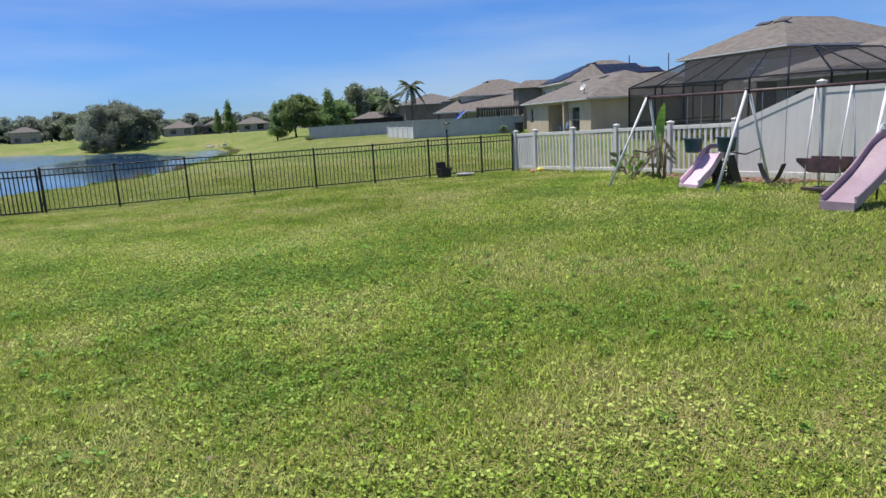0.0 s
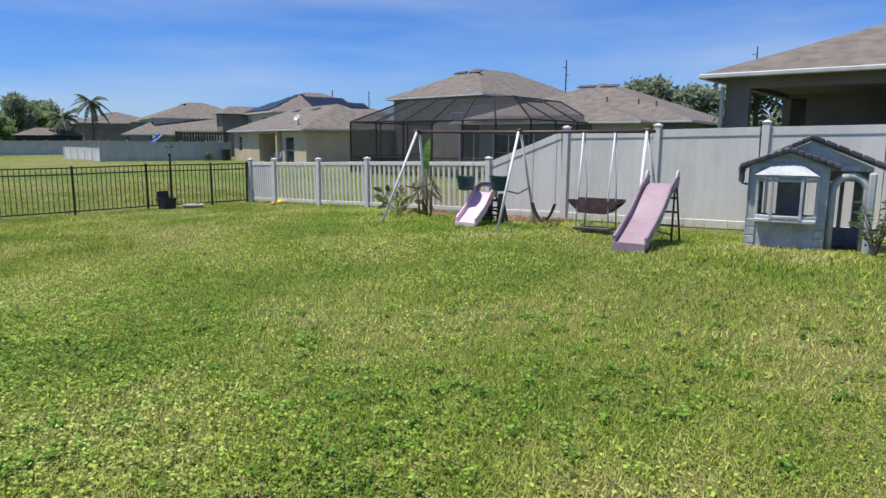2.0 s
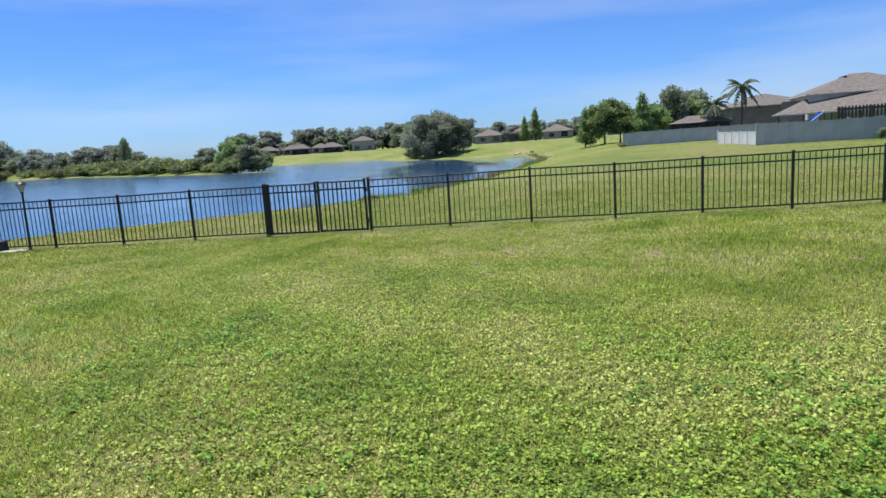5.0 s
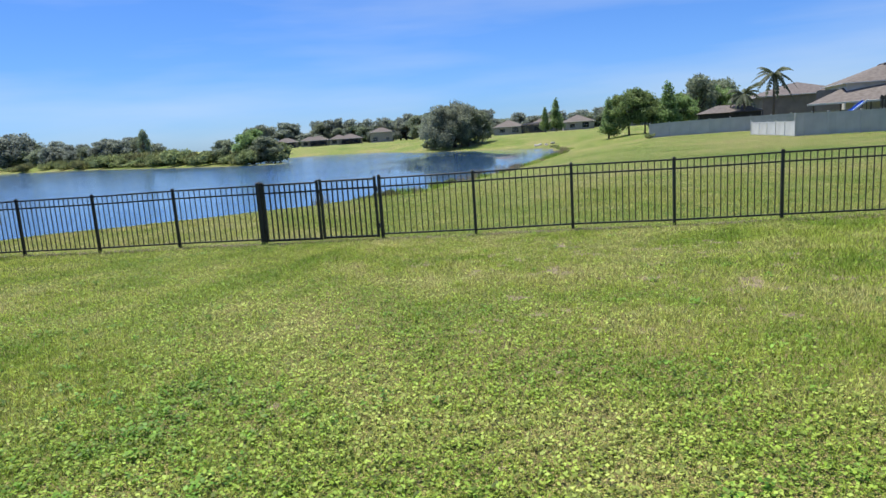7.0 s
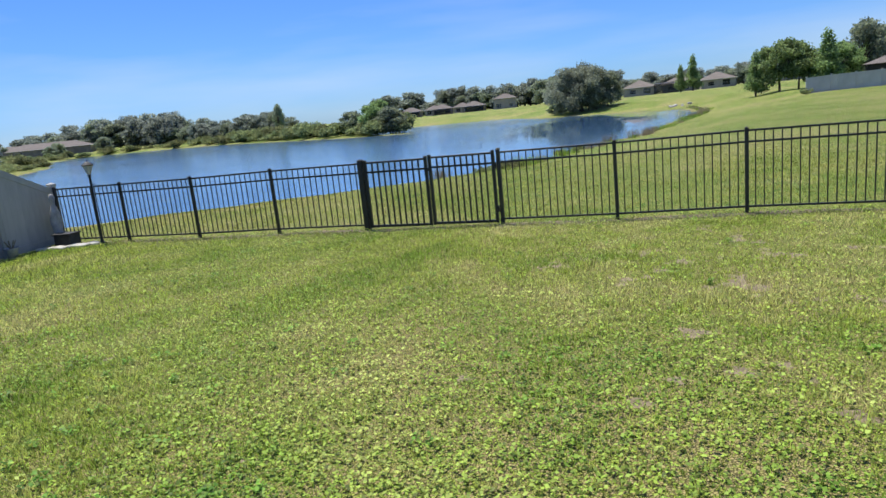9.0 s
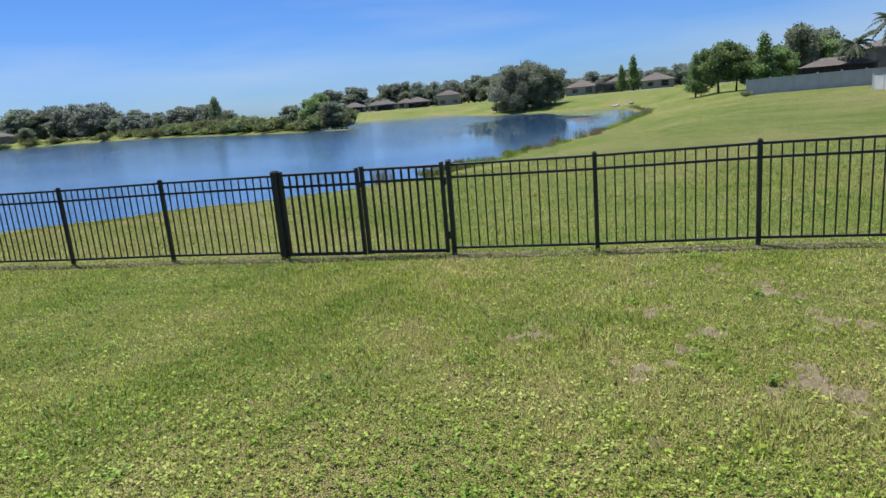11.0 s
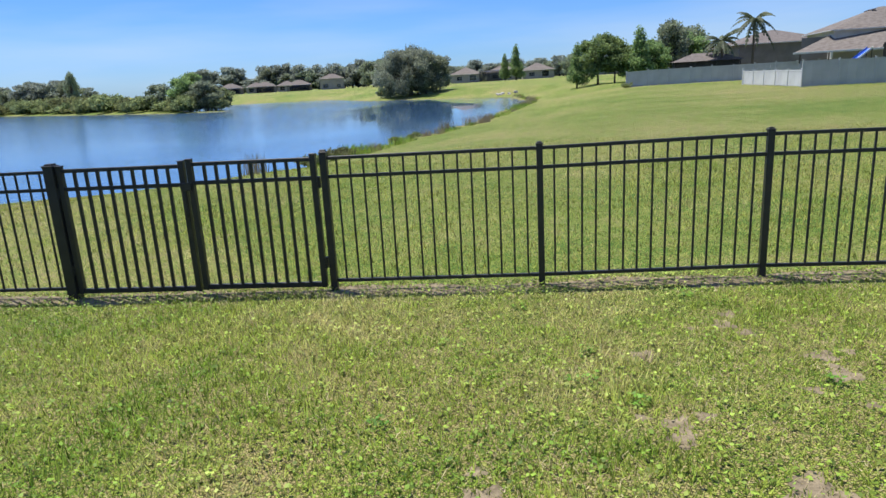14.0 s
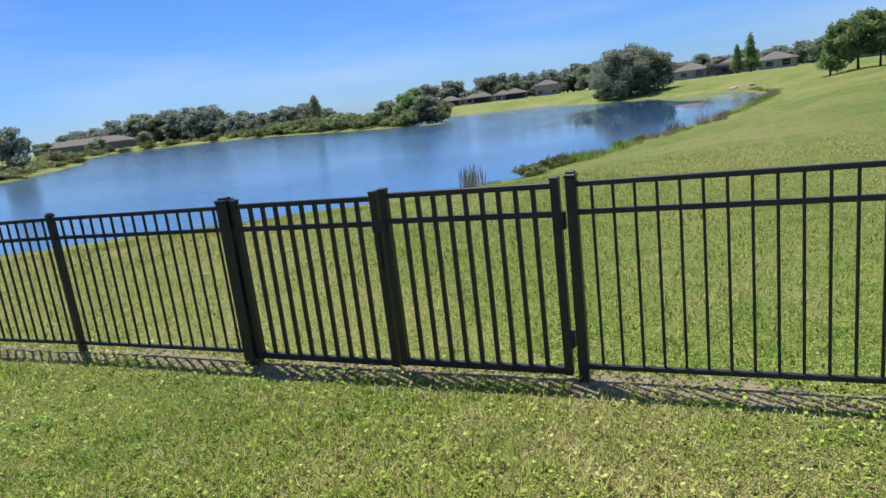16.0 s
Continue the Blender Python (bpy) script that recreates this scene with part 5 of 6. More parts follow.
for i in range(10):
    a = rr.uniform(0, 6.28)
    z0 = rr.uniform(0.5, 0.9)
    part("dead_leaf", leaf_blade((0.05 * math.cos(a), 0.05 * math.sin(a), z0), (0.34 * math.cos(a), 0.34 * math.sin(a), z0 - rr.uniform(0.2, 0.5)), 0.028), M_DRY, bn)
ep = thing("leafy_plant", "low leafy ornamental plant with mottled leaves", "plant", pose(13.15, -7.98, gz(13.15, -7.98)))
for i in range(46):
    a, q, z0 = rr.uniform(0, 6.28), rr.uniform(0.05, 0.5), rr.uniform(0.05, 0.55)
    x, y = q * math.cos(a), q * math.sin(a)
    part("leaf", leaf_blade((x * 0.7, y * 0.7, z0), (x * 1.15 + rr.uniform(-0.08, 0.08), y * 1.15 + rr.uniform(-0.08, 0.08), z0 + rr.uniform(-0.06, 0.18)), rr.uniform(0.035, 0.06), n=5), (M_BANANA, M_LEAF4, M_DRY)[i % 3], ep)
for i in range(8):
    a = rr.uniform(0, 6.28)
    part("stem", Geo().tube([(0, 0, -0.02), (0.35 * math.cos(a), 0.35 * math.sin(a), rr.uniform(0.3, 0.6))], 0.008, 6), M_DRY, ep)
# mulch bed against the fence
g = Geo()
r2 = np.random.RandomState(4)
for i in range(620):
    t_ = r2.uniform(0, 1)
    y = -6.6 - 3.7 * t_
    x = 13.97 - 0.19 * y - r2.uniform(0.10, 1.15) * (1 - 0.5 * abs(t_ - 0.5))
    g.box((x, y, gz(x, y) + 0.02), (r2.uniform(0.05, 0.16), r2.uniform(0.04, 0.10), r2.uniform(0.02, 0.05)), Euler((r2.uniform(-0.4, 0.4), r2.uniform(-0.4, 0.4), r2.uniform(0, 3))).to_matrix(), 0.008)
tagged(part("mulch", g, M_MULCH), "red-brown mulch scattered along the fence foot", "mulch", kind="stuff")


def lamp_post(x, y, top, label):
    z = gz(x, y)
    t = thing("lamp_post", label, "lamp post", pose(x, y, z, 0, 1.0, 0), "garden lamp posts")
    h = top - z
    part("pole", Geo().tube([(0, 0, -0.05), (0, 0, h - 0.30)], [0.03, 0.024], 10).lathe([(0.075, 0.0), (0.07, 0.03), (0.035, 0.05), (0.03, 0.10)]).lathe([(0.035, 0), (0.04, 0.02), (0.03, 0.05)], (0, 0, h - 0.34)), M_BLACK, t, smooth=False)
    part("lantern", Geo().lathe([(0.035, 0.0), (0.10, 0.17), (0.105, 0.18), (0.09, 0.19)], (0, 0, h - 0.29), 8), M_TRIM, t, "pale frosted lantern body")
    part("cap", Geo().lathe([(0.115, 0.0), (0.12, 0.02), (0.06, 0.07), (0.015, 0.09), (0.01, 0.12)], (0, 0, h - 0.115), 8), M_BLACK, t)
    for k in range(4):
        a = k * math.pi / 2
        part("rib", Geo().tube([(0.036 * math.cos(a), 0.036 * math.sin(a), h - 0.29), (0.087 * math.cos(a), 0.087 * math.sin(a), h - 0.12)], 0.006, 6), M_BLACK, t)
    part("bracket", Geo().tube([(0, 0, h - 0.52), (0.10, 0, h - 0.48), (0.13, 0, h - 0.56)], 0.008, 6), M_BLACK, t)
    return t


lamp_post(11.55, -0.12, 1.89, "black garden lamp post with lantern by the fence")
lamp_post(-8.65, -0.16, 1.68, "slender black lamp post with lantern by the fence")
tr_ = thing("plant_tray", "shallow round concrete tray lying on the grass", "tray", pose(12.05, -0.35, gz(12.05, -0.35)))
part("bowl", Geo().lathe([(0.16, 0.0), (0.26, 0.05), (0.30, 0.10), (0.285, 0.10), (0.24, 0.07), (0.02, 0.06)], seg=20), M_STONE, tr_, smooth=True)
pt = thing("planter_box", "black plastic planter with raised lid on grass", "planter", pose(11.36, -0.30, gz(11.36, -0.3), 0, 0, 12) @ Matrix.Diagonal((0.78, 0.78, 0.86, 1)))
g = Geo()
g.add([(-0.20, -0.18, 0), (0.20, -0.18, 0), (0.20, 0.18, 0), (-0.20, 0.18, 0), (-0.24, -0.21, 0.34), (0.24, -0.21, 0.34), (0.24, 0.21, 0.34), (-0.24, 0.21, 0.34)], [(3, 2, 1, 0), (0, 1, 5, 4), (1, 2, 6, 5), (2, 3, 7, 6), (3, 0, 4, 7)])
part("body", g, M_RUBBER, pt)
part("rim", Geo().box((0, -0.21, 0.34), (0.50, 0.03, 0.04)).box((0, 0.21, 0.34), (0.50, 0.03, 0.04)).box((-0.24, 0, 0.34), (0.03, 0.42, 0.04)).box((0.24, 0, 0.34), (0.03, 0.42, 0.04)), M_RUBBER, pt)
part("lid", Geo().box((-0.02, 0.20, 0.45), (0.42, 0.03, 0.24), Matrix.Rotation(-0.15, 3, "X"), 0.01), M_RUBBER, pt)
part("soil", Geo().box((0, 0, 0.28), (0.42, 0.38, 0.03)), M_MULCH, pt)

st = tagged(part("statue", Geo().lathe([(0.16, 0), (0.17, 0.05), (0.13, 0.08), (0.14, 0.35), (0.17, 0.55), (0.15, 0.75), (0.09, 0.88), (0.05, 0.95), (0.085, 1.02), (0.095, 1.09), (0.06, 1.17), (0.01, 1.19)], seg=16), M_STATUE, smooth=True, at=pose(-9.73, -0.24, gz(-9.73, -0.24)) @ Matrix.Diagonal((0.66, 0.66, 0.95, 1))), "weathered grey cast-stone garden statue in the corner", "statue")
pb = thing("flower_box", "dark low planter box beside the statue", "planter", pose(-9.43, -0.32, gz(-9.43, -0.32), 0, 0, 8))
part("body", Geo().box((0, 0, 0.13), (0.42, 0.30, 0.28), bevel=0.02), M_RUBBER, pb)
part("rim", Geo().box((0, 0, 0.275), (0.46, 0.34, 0.03), bevel=0.012), M_RUBBER, pb)
for x, y, a, s in ((-9.0, -0.44, 10, 0.9), (-8.82, -0.22, -25, 0.7), (-9.60, -0.74, 40, 0.7), (-9.28, -0.64, -10, 0.8)):
    tagged(part("paving_stone", Geo().box((0, 0, 0.02), (0.46 * s, 0.24 * s, 0.07), bevel=0.02), M_STONE, at=pose(x, y, gz(x, y), 1, 1, a)), "pale flat paving stone on the grass", "stone", "corner stones")
pot = thing("clay_pot", "small weathered pot with a dead plant", "pot", pose(-9.52, -1.5, gz(-9.52, -1.5)))
part("body", Geo().lathe([(0.08, 0), (0.13, 0.2), (0.14, 0.22), (0.12, 0.22), (0.1, 0.16), (0.01, 0.15)]), M_STATUE, pot, smooth=True)
for i in range(7):
    a = i * 0.9
    part("stem", Geo().tube([(0, 0, 0.15), (0.10 * math.cos(a), 0.10 * math.sin(a), 0.36)], 0.008, 5), M_DRY, pot)
ty = thing("toy", "yellow plastic toy lying on the grass", "toy", pose(14.12, -1.5, gz(14.1, -1.5)))
part("body", Geo().lathe([(0.02, 0), (0.10, 0.03), (0.12, 0.08), (0.08, 0.13), (0.02, 0.15)]), M_YELLOW, ty, smooth=True)
part("handle", Geo().tube([(0.1, 0, 0.06), (0.22, 0.05, 0.08), (0.30, 0.04, 0.05)], 0.02, 8), M_YELLOW, ty)
tagged(part("ball", Geo().lathe([(0.01, 0), (0.05, 0.02), (0.07, 0.07), (0.05, 0.12), (0.01, 0.14)]), M_ORANGE, smooth=True, at=pose(13.75, -1.75, gz(13.75, -1.75) - 0.005)), "small orange ball on the grass", "ball")
# weeds below the swings and a shrub by the playhouse
for x, y, s_ in ((14.3, -10.7, 0.35), (14.0, -11.3, 0.3), (14.6, -11.6, 0.32), (13.3, -10.9, 0.25)):
    w2 = copy_thing(ep, pose(x, y, gz(x, y), 0, 0, x * 90) @ Matrix.Diagonal((s_, s_, s_ * 0.8, 1)))
    w2["label"] = "low weeds growing under the swing set"
sb = thing("garden_shrub", "loose green garden shrub beside the playhouse", "shrub", pose(14.14, -16.22, gz(14.14, -16.22)) @ Matrix.Diagonal((0.9, 0.9, 0.72, 1)))
for i in range(14):
    a, h = rr.uniform(0, 6.28), rr.uniform(0.5, 1.05)
    tip = Vector((0.45 * math.cos(a) * rr.random(), 0.45 * math.sin(a) * rr.random(), h))
    br = part("branch", Geo().tube([(0, 0, -0.02), (tip.x * 0.4, tip.y * 0.4, h * 0.55), tip], [0.012, 0.008, 0.004], 6), M_BARK, sb)
    for k in range(9):
        f = rr.uniform(0.35, 1.0)
        p = tip * f
        b2 = rr.uniform(0, 6.28)
        part("leaf", leaf_blade(p, p + Vector((0.11 * math.cos(b2), 0.11 * math.sin(b2), rr.uniform(-0.03, 0.06))), 0.022, n=4), M_LEAF2, br)

# ---- neighbour's covered patio ----
GXo, GYo, GB = 23.0, -10.25, 0.55
gh = thing("house", "taupe house corner with open covered patio", "house", pose(GXo, GYo, GB, 0, 0, U(0.14, -0.99)), "houses round the lake")
EH = 3.28
g = Geo()
wall_with_openings(g, 0, 13, -0.4, EH, 0, 0.25, [(0.62, 5.2, -0.1, 2.9)])
part("wall", g, M_STUCCO3, gh)
g = Geo()
g.box((0.12, 5.5, EH - 0.15), (0.24, 10.5, 0.3), bevel=0).box((0.12, 0.5, EH / 2 - 0.2), (0.24, 0.5, EH + 0.4), bevel=0).box((0.12, 8.95, EH / 2 - 0.2), (0.24, 3.9, EH + 0.4), bevel=0)
g.box((6.5, 3.55, EH / 2 - 0.2), (0.2, 6.6, EH + 0.4), bevel=0).box((9.7, 4.4, EH / 2 - 0.2), (6.2, 0.2, EH + 0.4), bevel=0)
wall_with_openings(g, 0.24, 6.4, -0.4, EH, 6.8, 0.2, [(0.30, 0.80, 0.0, 2.98)])
part("wall", g, M_STUCCO3, gh)
part("patio_ceiling", Geo().box((3.4, 3.6, EH - 0.12), (6.4, 6.4, 0.08), bevel=0), M_STUCCO3, gh)
part("patio_floor", Geo().box((3.2, 3.5, -0.12), (6.4, 7.0, 0.16), bevel=0), M_STONE, gh)
g = Geo()
hip_roof(13, 16, EH, 2.75, 0.55, g)
part("roof", g, M_ROOF, gh)
g = Geo()
for a, b in (((-0.55, -0.55), (13.55, -0.55)), ((-0.55, 16.55), (-0.55, -0.55))):
    a, b = Vector((*a, EH - 0.06)), Vector((*b, EH - 0.06))
    d = b - a
    g.box((a + b) / 2, (d.length, 0.10, 0.12), spin(math.atan2(d.y, d.x)), 0.03)
part("gutter", g, M_FASCIA, gh, "white aluminium gutter")
part("downspout", Geo().box((-0.06, -0.10, 1.4), (0.09, 0.11, 3.1), bevel=0.02).box((-0.2, -0.32, 2.98), (0.09, 0.5, 0.09), Matrix.Rotation(0.5, 3, "X"), 0.02), M_FASCIA, gh, "white downspout")

# ---- screened pool cage ----
CG = Vector((26.1, 11.85, 0.25))
cu = Vector((2.4, -12.45, 0)).normalized()
cage = thing("pool_cage", "dark screened pool enclosure with mansard roof", "pool cage", pose(CG.x, CG.y, CG.z, 0, 0, math.degrees(math.atan2(cu.y, cu.x))))
CW, CD, CH, CT, IN = 11.2, 7.5, 2.75, 3.95, 2.2


def beam_(a, b, t=0.07):
    a, b = Vector(a), Vector(b)
    d = b - a
    m = Matrix.Translation((a + b) / 2) @ Vector((1, 0, 0)).rotation_difference(d).to_matrix().to_4x4()
    part("frame_bar", Geo().box((0, 0, 0), (d.length, t, t), bevel=0.005), M_BLACK, cage, at=m)


def screen(pts):
    part("screen", Geo().add(pts, [tuple(range(len(pts)))]), M_MESH, cage)


nb = 6
for i in range(nb + 1):
    x = CW * i / nb
    xi = IN + (CW - 2 * IN) * i / nb
    beam_((x, 0, 0), (x, 0, CH))
    beam_((x, 0, CH), (xi, IN, CT))
    beam_((xi, IN, CT), (xi, CD, CT))
    if i < nb:
        x2, xi2 = CW * (i + 1) / nb, IN + (CW - 2 * IN) * (i + 1) / nb
        screen([(x, 0, 0), (x2, 0, 0), (x2, 0, CH), (x, 0, CH)])
        screen([(x, 0, CH), (x2, 0, CH), (xi2, IN, CT), (xi, IN, CT)])
        screen([(xi, IN, CT), (xi2, IN, CT), (xi2, CD, CT), (xi, CD, CT)])
for z in (0.06, 0.9, CH):
    beam_((0, 0, z), (CW, 0, z))
beam_((IN, IN, CT), (CW - IN, IN, CT))
for x, s in ((0, 1), (CW, -1)):
    for j in range(4):
        y = CD * j / 3
        beam_((x, y, 0), (x, y, CH))
        beam_((x, y, CH), (x + s * IN, max(y, IN), CT))
        if j < 3:
            y2 = CD * (j + 1) / 3
            screen([(x, y, 0), (x, y2, 0), (x, y2, CH), (x, y, CH)])
            screen([(x, y, CH), (x, y2, CH), (x + s * IN, max(y2, IN), CT), (x + s * IN, max(y, IN), CT)])
    beam_((x, 0, CH), (x, CD, CH))
    beam_((x, 0, 0.9), (x, CD, 0.9))
for k in range(1, 4):
    y = IN + (CD - IN) * k / 4
    beam_((IN, y, CT), (CW - IN, y, CT), 0.05)
# house body behind the cage joins the enclosure
house(33.6, 9.2, U(0.19, -0.98), 9.5, 5, 2.9, 0.9, M_STUCCO2, M_ROOF, "pale covered lanai behind the pool cage", [(2.2, 0.1, 2.4, 2.1), (6.5, 0.1, 2.6, 2.1)], vents=0, base=0.2)

# ---- details on the far houses ----
D_m = pose(43.2, 58.9, 0.1, 0, 0, U(-0.17, -0.985))
sol = thing("solar_array", "dark blue solar panels on the hip roof", "solar panels", D_m)
pitch = math.atan2(2.6, 6.5)
for y, count in ((0.55, 9), (2.12, 6), (3.69, 3)):
    for k in range(count):
        part("panel", Geo().box((6 + (k - (count - 1) / 2) * 1.03, y, 5.0 + 2.6 * (y + 0.5) / 6.5 + 0.09), (1.0, 1.66, 0.05), Matrix.Rotation(pitch, 3, "X"), 0.01), M_SOLAR, sol)
for x, y0, count in ((8.5, 5.4, 5), (10.07, 5.4, 7)):
    for k in range(count):
        part("panel", Geo().box((x, y0 + k * 1.03, 5.0 + 2.6 * (12.5 - x) / 6.5 + 0.09), (1.66, 1.0, 0.05), Matrix.Rotation(pitch, 3, "Y"), 0.01), M_SOLAR, sol)
tw = thing("house_wing", "dark taupe two-storey house wing with flat eaves", "house wing", pose(40.2, 59.5, 0.1, 0, 0, U(-0.17, -0.985)))
part("wall", Geo().box((1.3, 1.6, 2.3), (2.6, 3.2, 5.2), bevel=0.02), M_STUCCO3, tw)
part("wall", Geo().box((1.3, 5.2, 2.3), (2.6, 4.0, 5.2), bevel=0.02), M_STUCCO3, tw)
g = Geo()
hip_roof(2.6, 7.2, 4.95, 0.95, 0.5, g)
part("roof", g, M_ROOF, tw)
part("window", Geo().box((0.5, -0.01, 4.0), (0.7, 0.04, 0.8), bevel=0.01), M_GLASS, tw)
pg = thing("pergola", "dark weathered wooden pergola beside the house", "pergola", pose(33.8, 55.6, 0.05, 0, 0, math.degrees(math.atan2(-2.5, 4.5))))
for x in (0, 2.5, 5.1):
    for y in (0, 3):
        part("post", Geo().box((x, y, 1.4), (0.14, 0.14, 2.9), bevel=0.01), M_WOOD, pg)
for y in (0, 3):
    part("beam", Geo().box((2.55, y, 2.65), (5.6, 0.1, 0.22), bevel=0.01), M_WOOD, pg)
for k in range(19):
    part("slat", Geo().box((-0.1 + k * 0.295, -0.08, 2.35), (0.16, 0.05, 1.15), bevel=0.008), M_WOOD, pg)
pr_ = thing("patio_roof", "brown shingle patio roof on posts", "patio roof", pose(34.5, 74.5, 0.0, 0, 0, U(0.88, -0.47)))
g = Geo().slab([(-0.5, -0.5, 2.55), (12.4, -0.5, 2.68), (12.4, 5.5, 5.0), (3.2, 5.5, 4.7)], (0, 0, 0.12))
part("roof", g, M_ROOF, pr_)
part("fascia", Geo().box((5.95, -0.52, 2.64), (12.9, 0.06, 0.2), bevel=0.01), M_FASCIA, pr_)
for x in (0.2, 3, 6, 9, 12.1):
    part("post", Geo().box((x, -0.2, 1.3), (0.15, 0.15, 2.6), bevel=0.01), M_WOOD, pr_)
part("back_wall", Geo().box((4.2, 5.2, 2.2), (9, 0.2, 4.4), bevel=0), M_STUCCO3, pr_)
bs = thing("play_slide", "blue and white garden slide above the fence", "slide", pose(30.3, 52.6, 0.0, 0, 0, 20))
part("chute", Geo().slab([(-0.9, -0.25, 1.35), (0.9, -0.25, 2.45), (0.9, 0.25, 2.45), (-0.9, 0.25, 1.35)], (0, 0, 0.05)), M_BLUE, bs)
for s in (-1, 1):
    part("side_rail", Geo().slab([(-0.9, s * 0.26, 1.4), (0.9, s * 0.26, 2.5), (0.9, s * 0.26, 2.65), (-0.9, s * 0.26, 1.55)], (0, 0.03, 0)), M_WHITE if s < 0 else M_BLUE, bs)
    part("leg", Geo().tube([(0.85, s * 0.25, -0.05), (0.85, s * 0.25, 2.4)], 0.04, 6), M_WOOD, bs)
    part("leg", Geo().tube([(-0.85, s * 0.25, -0.05), (-0.85, s * 0.25, 1.4)], 0.04, 6), M_WOOD, bs)
gz_ = thing("gazebo", "dark roofed garden shelter behind the grey fence", "gazebo", pose(25, 91.5, 0, 0, 0, -14))
g = Geo()
hip_roof(8.5, 5, 2.5, 1.1, 0.4, g)
part("roof", g, M_ROOF2, gz_)
# solid near-black block added to paint the shelter's shaded inside
part("screen", Geo().box((4.25, 2.5, 1.2), (8.3, 4.8, 2.5), bevel=0.02), M_DARK, gz_)
for x in (0, 2.8, 5.6, 8.5):
    part("post", Geo().box((x, 0, 1.25), (0.14, 0.14, 2.5), bevel=0.01), M_BLACK, gz_)


def patio_chair(x, y, ang, m, label):
    z = 0.12
    t = thing("patio_chair", label, "chair", pose(x, y, z, 0, 0, ang), "porch chairs")
    part("seat", Geo().box((0, 0, 0.42), (0.5, 0.48, 0.04), bevel=0.015), m, t)
    part("backrest", Geo().box((0, 0.24, 0.68), (0.5, 0.04, 0.5), Matrix.Rotation(-0.2, 3, "X"), 0.015), m, t)
    for sx in (-0.22, 0.22):
        part("armrest", Geo().box((sx, 0, 0.62), (0.05, 0.46, 0.03), bevel=0.008), m, t)
        for sy in (-0.2, 0.2):
            part("leg", Geo().box((sx, sy, 0.2), (0.04, 0.04, 0.42 + (0.2 if sy < 0 else 0)), bevel=0.005), m, t)


Bm = pose(34.3, 42.9, 0.12, 0, 0, U(-0.17, -0.985))
for lx, m, lab in ((8.7, M_WHITE, "white plastic chair on the porch"), (10.0, M_WHITE, "white plastic chair on the porch"), (14.0, M_BLUE2, "pale blue plastic chair on the porch")):
    p = Bm @ Vector((lx, 0.9 if lx < 12 else -0.6, 0))
    patio_chair(p.x, p.y, U(-0.17, -0.985), m, lab)
p = Bm @ Vector((13.1, -0.22, 0))
tagged(part("column", Geo().box((0, 0, 1.3), (0.35, 0.35, 2.75), spin(radians(U(-0.17, -0.985))), 0.02), M_STUCCO, at=pose(p.x, p.y, 0.05)), "tan stucco porch column under the eave", "column")
ac = thing("trash_bin", "dark wheeled bin beside the tan house", "bin", pose(33.3, 42.7, gz(33.3, 42.7)))
part("body", Geo().add([(-0.26, -0.3, 0.05), (0.26, -0.3, 0.05), (0.26, 0.3, 0.05), (-0.26, 0.3, 0.05), (-0.32, -0.36, 1.0), (0.32, -0.36, 1.0), (0.32, 0.36, 1.0), (-0.32, 0.36, 1.0)], [(3, 2, 1, 0), (0, 1, 5, 4), (1, 2, 6, 5), (2, 3, 7, 6), (3, 0, 4, 7), (4, 5, 6, 7)]), M_RUBBER, ac)
part("lid", Geo().box((0, 0, 1.04), (0.70, 0.78, 0.08), bevel=0.03), M_RUBBER, ac)
part("wheel", Geo().tube([(-0.3, 0.3, 0.1), (0.3, 0.3, 0.1)], 0.1, 10), M_RUBBER, ac)
again(oakA, 31.6, 42.9, 0.115, 20, 0.13, "small trimmed shrub by the grey fence")
again(shrub, 15.4, 72.0, 0.2, 20, 0.24, "small dark shrub at the fence end")


def pole(x, y, h, label):
    t = thing("utility_pole", label, "pole", pose(x, y, gz(x, y)), "utility poles")
    part("mast", Geo().tube([(0, 0, -0.3), (0, 0, h)], [0.13, 0.075], 8), M_WOOD, t)
    part("arm", Geo().box((0, 0.3, h - 0.9), (0.07, 1.0, 0.07), spin(-0.6), 0.01), M_WOOD, t)
    part("arm", Geo().box((0, -0.3, h - 1.9), (0.07, 0.8, 0.07), spin(-0.6), 0.01), M_WOOD, t)


pole(76.6, 77.2, 10.6, "thin dark utility pole behind the roofs")
pole(71.4, 80.9, 10.7, "thin dark utility pole behind the roofs")
pole(76.9, 34.9, 12.5, "thin dark utility pole behind the roofs")
pole(88.0, 15.1, 13.3, "thin dark utility pole behind the roofs")
again(oakA, 73.7, 79.3, 0.98, 20, 0.6, "distant treetop above the roofs")

# ---- reeds and rushes along the near shore ----


def reed_tuft(n, h, spread, m, seed, label, cat="reeds"):
    r_ = random.Random(seed)
    t = thing("reed_clump", label, cat)
    g = Geo()
    for i in range(n):
        a, q = r_.uniform(0, 6.28), spread * r_.random() ** 0.7
        x, y = q * math.cos(a), q * math.sin(a)
        hh = h * r_.uniform(0.5, 1.1)
        lean = (r_.uniform(-0.25, 0.25) * hh, r_.uniform(-0.25, 0.25) * hh)
        g.add([(x - 0.012, y, -0.1), (x + 0.012, y, -0.1), (x + lean[0] * 0.5 + 0.01, y + lean[1] * 0.5, hh * 0.6), (x + lean[0], y + lean[1], hh), (x + lean[0] * 0.5 - 0.01, y + lean[1] * 0.5, hh * 0.6)], [(0, 1, 2, 4), (4, 2, 3)])
    part("tuft", g, m, t)
    return t


